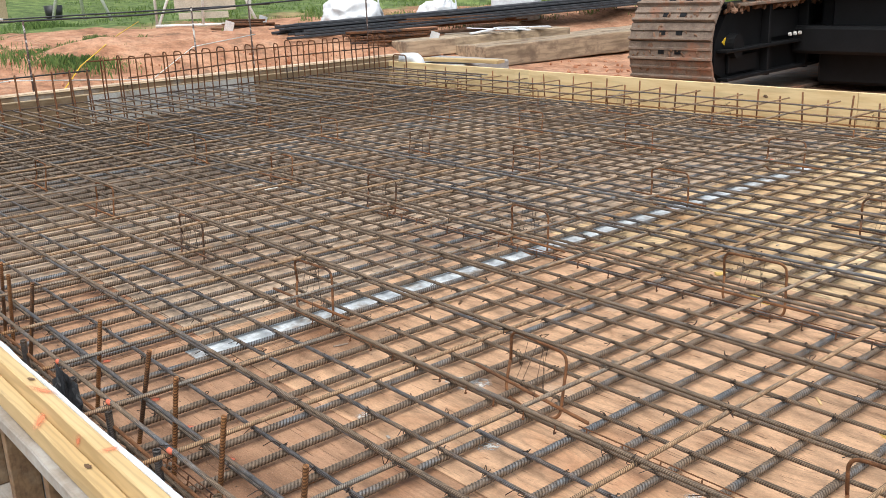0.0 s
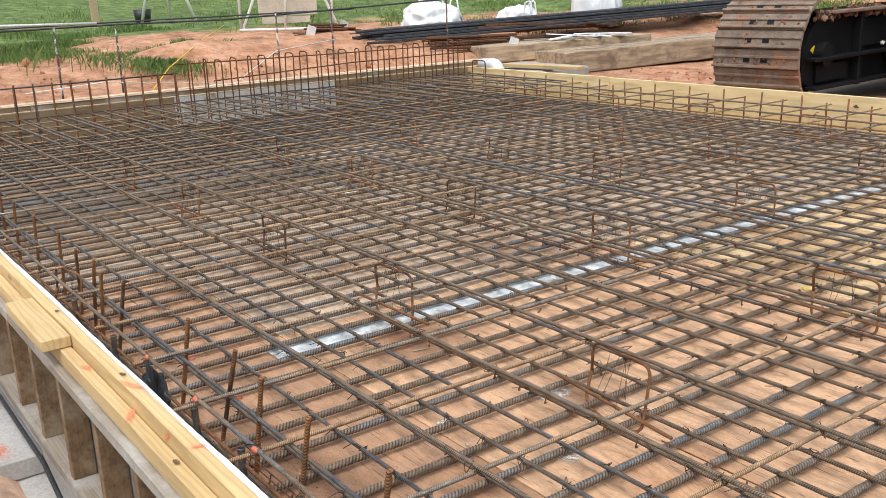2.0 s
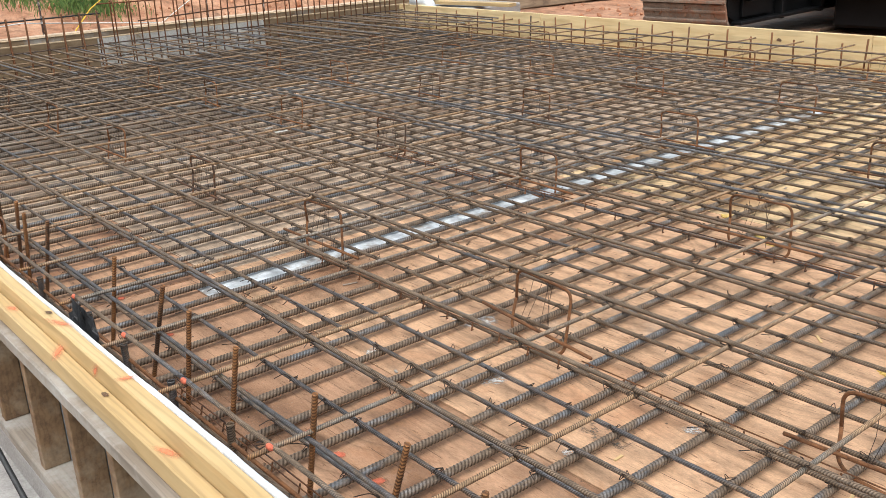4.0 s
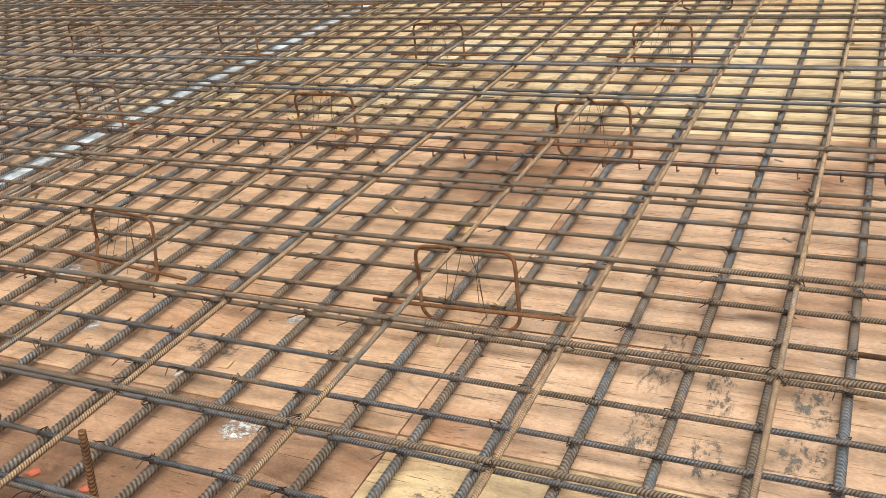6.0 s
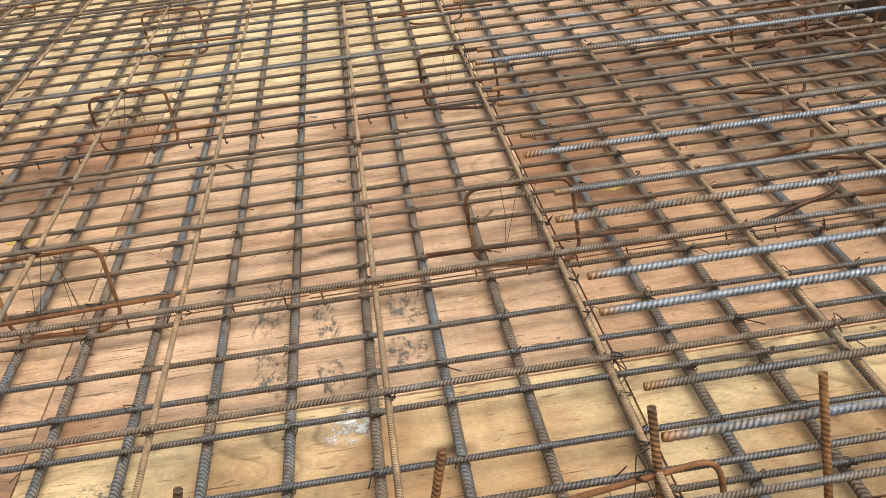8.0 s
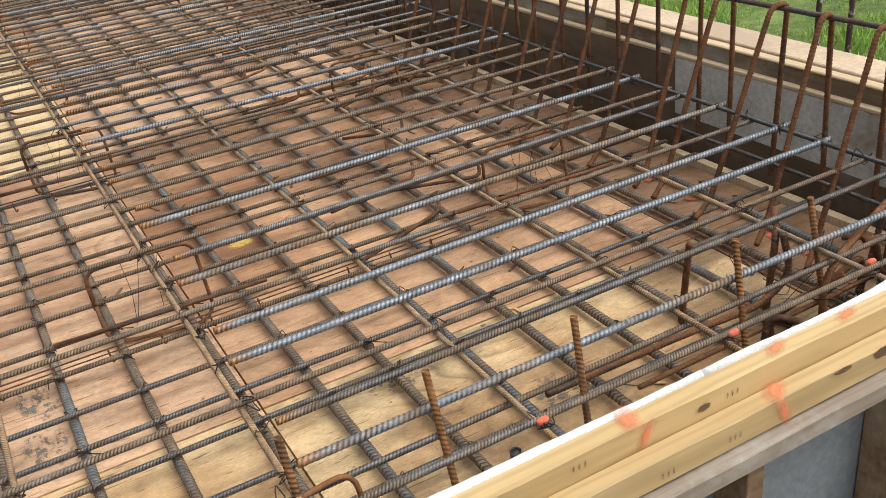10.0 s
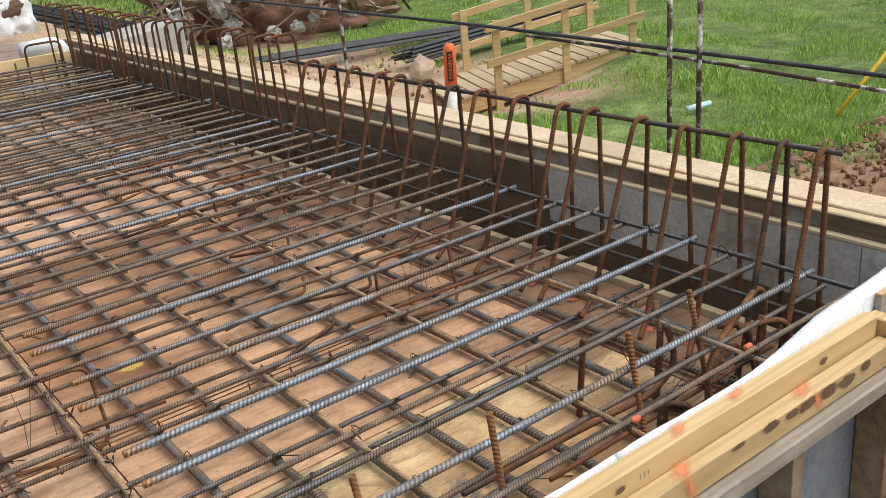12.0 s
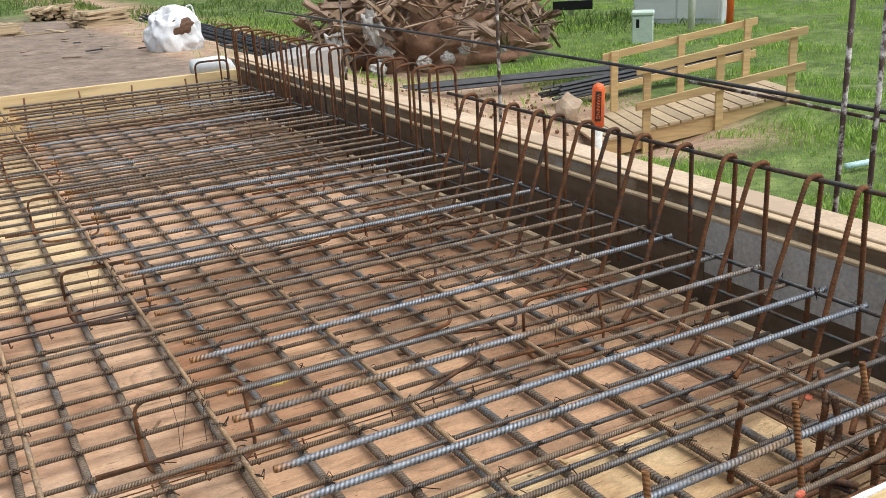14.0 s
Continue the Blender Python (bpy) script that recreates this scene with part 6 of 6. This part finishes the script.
def debris_heap():
    rnd = random.Random(21)
    bm = bmesh.new()
    s = bmesh.ops.create_icosphere(bm, subdivisions=5, radius=1.0)["verts"]
    for v in s:
        c = v.co
        k = 1 + 0.30 * noise.noise((c.x * 2.2, c.y * 2.2, c.z * 2.2 + 4)) + 0.2 * noise.noise((c.x * 6, c.y * 6, c.z * 6)) + 0.1 * noise.noise((c.x * 15, c.y * 15, c.z * 15))
        v.co = (c.x * 1.85 * k, c.y * 1.75 * k, max(c.z, -0.1) * 1.08 * k)
    heap = mesh_object("soil_mound", bm, M_DIRT, smooth=True)
    cx, cy = 8.3, 15.6
    z = on_ground(cx, cy)
    heap.matrix_basis = pose(cx, cy, z, 0, 0, 20)
    tagged(heap, "brown soil mound buried under broken wood and rubble", "mound")
    for k in range(380):
        a, r = rnd.uniform(0, 6.28), 2.35 * math.sqrt(rnd.uniform(0.02, 1))
        x, y = cx + math.cos(a) * r, cy + math.sin(a) * r
        top_z = z + 1.42 * math.sqrt(max(0.03, 1 - (r / 2.4) ** 2)) + rnd.uniform(-0.06, 0.2)
        big = rnd.random() < 0.35
        o = mesh_object("broken_plank", splinter(rnd.uniform(0.35, 1.1), rnd.uniform(0.08, 0.17) if big else rnd.uniform(0.02, 0.07), rnd.uniform(0.05, 0.12) if big else rnd.uniform(0.012, 0.035), rnd), rnd.choice((M_DEBRIS, M_DEBRIS, M_DEBRIS, M_STUD, M_BOARD if rnd.random() < 0.4 else M_DEBRIS)))
        o.matrix_basis = pose(x, y, top_z, rnd.uniform(-40, 40), rnd.uniform(-50, 50), rnd.uniform(0, 360))
        tagged(o, "splintered brown plank on the soil mound", "plank", "broken planks")
    for k in range(26):
        a, r = rnd.uniform(2.4, 5.6), rnd.uniform(0.6, 2.3)
        x, y = cx + math.cos(a) * r, cy + math.sin(a) * r
        p = Vector((x, y, z + 1.35 * math.sqrt(max(0.03, 1 - (r / 2.4) ** 2))))
        pts = [p]
        for _ in range(4):
            p = p + Vector((rnd.uniform(-0.35, 0.35), rnd.uniform(-0.35, 0.2), rnd.uniform(-0.14, 0.22)))
            pts.append(p)
        o = mesh_object("root", tube(bmesh.new(), bend(pts, 0.12, 3), rnd.uniform(0.008, 0.022), 5), M_DEBRIS, smooth=True)
        tagged(o, "thin bent root sticking out of the mound", "root", "roots")
    spots = [(6.62, 14.35, 0.75, 0.20), (6.75, 14.2, 0.35, 0.17), (6.15, 14.9, 0.30, 0.26), (6.5, 14.0, 0.14, 0.16), (7.6, 13.6, 0.25, 0.13), (7.9, 13.55, 0.35, 0.10), (8.6, 13.5, 0.3, 0.1), (7.2, 13.7, 0.2, 0.15)]
    for x, y, zz, rr in spots:
        bm = bmesh.new()
        rubble(bm, (0, 0, 0), rr, rnd, 1.0, 3)
        for v in bm.verts:
            v.co *= 1 + 0.35 * noise.noise(v.co * 6 + Vector((x, y, 0)))
            v.co.z *= 1.6 if rr > 0.18 else 0.8
        o = mesh_object("concrete_chunk", bm, M_CHUNK)
        o.matrix_basis = pose(x, y, z + zz, rnd.uniform(-15, 15), rnd.uniform(-15, 15), rnd.uniform(0, 360))
        tagged(o, "jagged pale concrete chunk on the mound", "rubble", "concrete chunks")
    o = mesh_object("blue_scrap", splinter(0.26, 0.2, 0.06, rnd), rough_material("blue_plastic", (0.03, 0.16, 0.5), (0.06, 0.22, 0.6), 8.0, 0.4))
    o.matrix_basis = pose(9.6, 14.3, on_ground(9.6, 14.3, 0.55), 10, 20, 30)
    tagged(o, "small blue plastic scrap on the mound", "plastic scrap")


debris_heap()
bm = bmesh.new()
rubble(bm, (0, 0, 0), 0.21, random.Random(3), 0.75, 2)
ob = mesh_object("boulder", bm, rough_material("brown_rock", (0.30, 0.22, 0.15), (0.46, 0.36, 0.27), 6.0, 0.9))
ob.matrix_basis = pose(6.9, 9.3, on_ground(6.9, 9.3, 0.1))
tagged(ob, "brown boulder on the soil", "boulder")
ped = thing("utility_pedestal", "pale green plastic utility pedestal in the grass", "utility box")
part("body", a_box(-0.2, 0.2, -0.2, 0.2, -0.1, 0.52, bevel=0.02), M_GREEN, ped)
part("lid", a_box(-0.215, 0.215, -0.215, 0.215, 0.521, 0.60, bevel=0.02), M_GREEN, ped)
part("marking", a_box(-0.12, -0.06, -0.206, -0.201, 0.30, 0.46), M_BSTEEL, ped, "dark marking")
ped.matrix_world = pose(12.2, 14.1, on_ground(12.2, 14.1), 0, 0, -42)
cab = thing("switch_cabinet", "pale grey electrical switch cabinet in the grass", "utility cabinet")
part("body", a_box(-1.0, 1.0, 0, 1.1, -0.1, 1.6, bevel=0.02), M_CABINET, cab)
for k in range(2):
    part("door", a_box(-0.95 + 0.96 * k, -0.03 + 0.96 * k, -0.03, -0.001, 0.1, 1.5, bevel=0.01), M_CABINET, cab)
cab.matrix_world = pose(14.9, 16.1, on_ground(14.9, 16.1), 0, 0, -58)
for x, y, mat, lab in ((15.3, 14.9, M_MARKER, "orange plastic marker pole in the grass"), (14.2, 14.9, M_PIPE, "white plastic marker pole in the grass"), (14.8, 19.9, M_PIPE, "white marker pole with dark cross bars")):
    ob = mesh_object("marker_pole", tube(bmesh.new(), [(x, y, on_ground(x, y, -0.1)), (x, y, on_ground(x, y, 1.6))], 0.075, 12), mat, smooth=True)
    tagged(ob, lab, "marker pole", "marker poles")
ob = mesh_object("cross_bar", a_box(-0.5, 0.5, -0.04, 0.04, 0, 0.22), M_BSTEEL)
ob.matrix_basis = pose(14.75, 19.75, on_ground(14.8, 19.8, 0.15), 0, 0, -35)
tagged(ob, "dark board across the white pole", "board")
ob = mesh_object("plastic_pipe", tube(bmesh.new(), [(7.0, 5.3, on_ground(7, 5.3, 0.08)), (7.3, 5.27, on_ground(7.3, 5.27, 0.08))], 0.03, 8), rough_material("pale_blue_pipe", (0.45, 0.68, 0.72), (0.55, 0.76, 0.8), 9.0, 0.4), smooth=True)
tagged(ob, "short pale blue pipe lying in the grass", "pipe")
rod("rope", [(7.6, 4.15, on_ground(7.6, 4.15, 0.05)), (7.92, 4.02, -0.6), (8.6, 3.7, 0.25)], 0.02, M_YELLOW, "taut yellow rope rising from the soil", "rope")


def stack_of_boards(x, y, yaw, n, w, label, seed):
    rnd = random.Random(seed)
    t = thing("lumber_stack", label, "lumber stack", "lumber stacks")
    for k in range(n):
        L = rnd.uniform(0.8, 1.2)
        row = k // 5
        part("board", a_box(-L / 2, L / 2, -0.06, 0.06, 0, 0.05, bevel=0.003), M_BOARD, t).matrix_basis = pose(wob(0.1), (k % 5 - 2) * w / 5 + wob(0.02), 0.055 * row, wob(3), wob(3), wob(9))
    t.matrix_world = pose(x, y, on_ground(x, y, 0.0), 0, 0, yaw)


stack_of_boards(1.3, 21.0, 8, 20, 0.9, "neat low stack of pale boards on the mud", 1)
stack_of_boards(3.5, 21.4, 25, 28, 0.8, "rough heap of pale timber offcuts", 2)
stack_of_boards(3.0, 25.0, 70, 26, 1.0, "rough heap of timber offcuts farther back", 3)
stack_of_boards(5.8, 26.5, 0, 20, 1.3, "pale stack of boards farther back", 4)
for x, y, yaw in ((2.5, 20.8, 100), (2.2, 20.5, 15)):
    lath(x, y, on_ground(x, y, 0.01), yaw, 1.1, M_BOARD, 0, "pale board lying on the mud")
for k in range(34):
    x, y = rng.uniform(-1.5, 4.6), rng.uniform(8.4, 19)
    lath(x, y, on_ground(x, y, 0.035), rng.uniform(0, 180), rng.uniform(0.08, 0.35), rng.choice((M_DEBRIS, M_OLDWOOD, M_BLACK)), 0, "small wood scrap trodden into the mud")
# concrete kerb block behind the right-hand corner and foam at both corners
ob = mesh_object("concrete_kerb", a_box(-0.85, 0.85, -0.25, 0.25, -0.5, 0.05, bevel=0.02), M_SLAB)
ob.matrix_basis = pose(3.5, 10.0, 0.0, 0, 0, 37)
tagged(ob, "pale concrete kerb standing in the mud beyond the wall", "kerb")
for x, sx in ((1.93, 1), (-9.35, -1)):
    ob = mesh_object("foam_roll", tube(bmesh.new(), bend([(x - 0.12, 7.39, 0.34), (x + 0.15, 7.41, 0.35), (x + 0.22, 7.44, 0.15)], 0.05, 3), 0.07, 10), M_FOAM, smooth=True)
    tagged(ob, "white foam roll stuffed into the corner", "foam roll", "foam rolls")
    o = new("corner_hoop", stirrup_mesh([(-0.13, 0, -0.33), (-0.13, 0, 0.07), (0.13, 0, 0.07), (0.13, 0, -0.33)], 0.0075, 0.05))
    o.matrix_basis = pose(x, 7.25, 0.33)
    tagged(o, "rusty hairpin hoop in the corner", "stirrup", "corner hoops")
ob = mesh_object("plank_offcut", a_box(0, 1.2, -0.07, 0.07, 0, 0.04, bevel=0.003), M_LUMBER)
ob.matrix_basis = pose(-9.3, 7.62, 0.30, 0, 0, 8)
tagged(ob, "yellow plank offcut resting behind the far form", "plank")
ob = mesh_object("concrete_kerb", a_box(-9.9, -8.6, 7.6, 8.4, -0.5, 0.28, bevel=0.02), M_SLAB)
tagged(ob, "pale concrete kerb beyond the far corner", "kerb")
# stones and clods
bm = bmesh.new()
rnd = random.Random(8)
for k in range(1100):
    x, y = rnd.uniform(4.3, 7.8), rnd.uniform(1.4, 3.9)
    big = rnd.random() < 0.10
    rubble(bm, (x, y, on_ground(x, y, 0.01)), rnd.uniform(0.035, 0.085) if big else rnd.uniform(0.010, 0.038), rnd, 0.6, 2 if big else 1)
for k in range(260):
    x, y = rnd.uniform(4.0, 7.6), rnd.uniform(7.6, 11.5)
    rubble(bm, (x, y, on_ground(x, y, 0.0)), rnd.uniform(0.008, 0.035), rnd, 0.6)
tagged(mesh_object("clods", bm, M_DIRT), "broken brown clods and stones on bare soil", "clods", kind="stuff")
bm = bmesh.new()
for k in range(420):
    x, y = rnd.uniform(-14.5, -10.3), rnd.uniform(1.5, 11.5)
    rubble(bm, (x, y, on_ground(x, y, 0.02)), rnd.uniform(0.01, 0.035) * (2.2 if rnd.random() < 0.06 else 1), rnd, 0.6)
for k in range(160):
    x, y = rnd.uniform(-10, -6), rnd.uniform(8, 12)
    rubble(bm, (x, y, on_ground(x, y, 0.0)), rnd.uniform(0.012, 0.05), rnd, 0.6)
tagged(mesh_object("clods", bm, M_CLAY), "red clay clods scattered on the bank", "clods", kind="stuff")


def blades(name, n, place, hmin, hmax, wid, mat, label, seed):
    """Grass: single bent blades, joined."""
    q = np.random.RandomState(seed)
    verts, faces = [], []
    made = 0
    while made < n:
        x, y = place(q)
        if x is None:
            continue
        z = ground_height(x, y)
        h = q.uniform(hmin, hmax) * (0.4 + 1.6 * max(0.0, noise.noise((x * 0.8, y * 0.8, 1)) + 0.5 * noise.noise((x * 2.6, y * 2.6, 4))))
        a = q.uniform(0, 6.283)
        lean = q.uniform(0.1, 0.6) * h
        dx, dy = math.cos(a), math.sin(a)
        w = wid * q.uniform(0.6, 1.3)
        i = len(verts)
        verts += [(x - dy * w, y + dx * w, z - 0.02), (x + dy * w, y - dx * w, z - 0.02), (x + dx * lean * 0.3 + dy * w * 0.8, y + dy * lean * 0.3 - dx * w * 0.8, z + h * 0.6), (x + dx * lean, y + dy * lean, z + h)]
        faces += [(i, i + 1, i + 2), (i, i + 2, i + 3)]
        made += 1
    me = bpy.data.meshes.new(name)
    me.from_pydata(verts, [], faces)
    me.materials.append(mat)
    ob = new(name, me)
    return tagged(ob, label, "grass", kind="stuff")


def right_turf(q):
    x, y = 3.4 + 18 * q.rand() ** 1.9, 1.5 + 28 * q.rand() ** 1.6
    d = noise.noise((x * 0.45, y * 0.45, 7)) * 1.6
    e = noise.noise((x * 1.3, y * 1.3, 3))
    if y > 6.9 - 0.4 * e and x + d < (7.0 if y < 8.6 else 8.6) and not (y > 12.5 and x > 6.2 + d) and q.rand() > 0.04:
        return None, None                       # trodden soil by the walkway
    if y < 3.65 + 0.5 * d and x < 7.4 + 0.5 * e and q.rand() > 0.03 + 0.3 * (e > 0.3):
        return None, None                       # dug soil
    if x < 4.9 and e < 0.05 and q.rand() > 0.1:
        return None, None
    u, w = (x - 7.82) * 0.935 - (y - 7.7) * 0.355, (x - 7.82) * 0.355 + (y - 7.7) * 0.935
    if -1.6 < u < 1.15 and -0.25 < w < 1.25:
        return None, None                       # under the walkway
    if (x - 8.3) ** 2 + (y - 15.6) ** 2 < 6.0:
        return None, None
    return x, y


def left_turf(q):
    x, y = -13.0 - 42 * q.rand() ** 1.3, 1.0 + 45 * q.rand()
    d = noise.noise((x * 0.3, y * 0.3, 17)) * 4.0
    e = noise.noise((x * 0.8, y * 0.8, 5))
    if x + d > -17.0 and y < 12 - d and q.rand() > 0.05:
        return None, None                       # bare clay bank
    if abs(y - 6.4 + 0.25 * (x + 17) + 1.2 * noise.noise((x * 0.25, 2.0, 1.0))) < 0.9 and x > -40:
        return None, None                       # worn footpath
    if y < 9.5 + d * 0.5 and y > 6.2 and x > -22 and q.rand() > 0.08:
        return None, None
    if e < 0.0 and q.rand() > 0.12:
        return None, None
    return x, y


def back_turf(q):
    x, y = -14 + 30 * q.rand(), 15.5 + 22 * q.rand()
    if x > -9 and y < 27 and x < 6.5:
        return None, None
    return x, y


blades("grass", 280000, right_turf, 0.02, 0.12, 0.002, M_GRASS, "bright green uncut grass", 1)
blades("grass", 130000, left_turf, 0.04, 0.16, 0.005, M_OLIVE, "tall green weeds and grass on the bank", 2)
blades("grass", 45000, back_turf, 0.06, 0.24, 0.007, M_OLIVE, "tall green weeds behind the stacked bars", 3)


def tuft_places(centres, r):
    def f(q):
        cx, cy = centres[q.randint(len(centres))]
        return cx + q.normal() * r, cy + q.normal() * r
    return f


CLUMPS = [(-14.0, 4.6), (-13.5, 4.4), (-13.0, 4.65), (-14.6, 5.7), (-15.3, 3.5), (-16.0, 3.8), (-17.0, 4.2), (-18.0, 4.4), (-19.0, 4.6), (-20.0, 5.0), (-21.7, 5.6), (-24.0, 5.0), (-15.0, 3.0), (-16.5, 3.2), (-22.0, 7.2), (-18.5, 3.6)]
blades("weeds", 22000, tuft_places(CLUMPS, 0.32), 0.05, 0.15, 0.0035, M_WEED, "dark green weed tufts on the clay bank", 4)


def woods():
    """Far tree line: trunks and uneven leaf clumps."""
    rnd = random.Random(31)
    bm = bmesh.new()
    for k in range(700):
        a = radians(rnd.uniform(5, 125))
        d = rnd.uniform(62, 85)
        x, y = math.sin(a) * d - 10, math.cos(a) * d
        c = Vector((x, y, ground_height(x, y) + rnd.uniform(0.3, 9)))
        s = bmesh.ops.create_icosphere(bm, subdivisions=1, radius=rnd.uniform(0.7, 2.0))["verts"]
        for v in s:
            v.co = v.co * rnd.uniform(0.6, 1.3) + c
    tagged(mesh_object("far_woods", bm, M_LEAF), "dark tree line far behind the grass", "woods", kind="stuff")


woods()
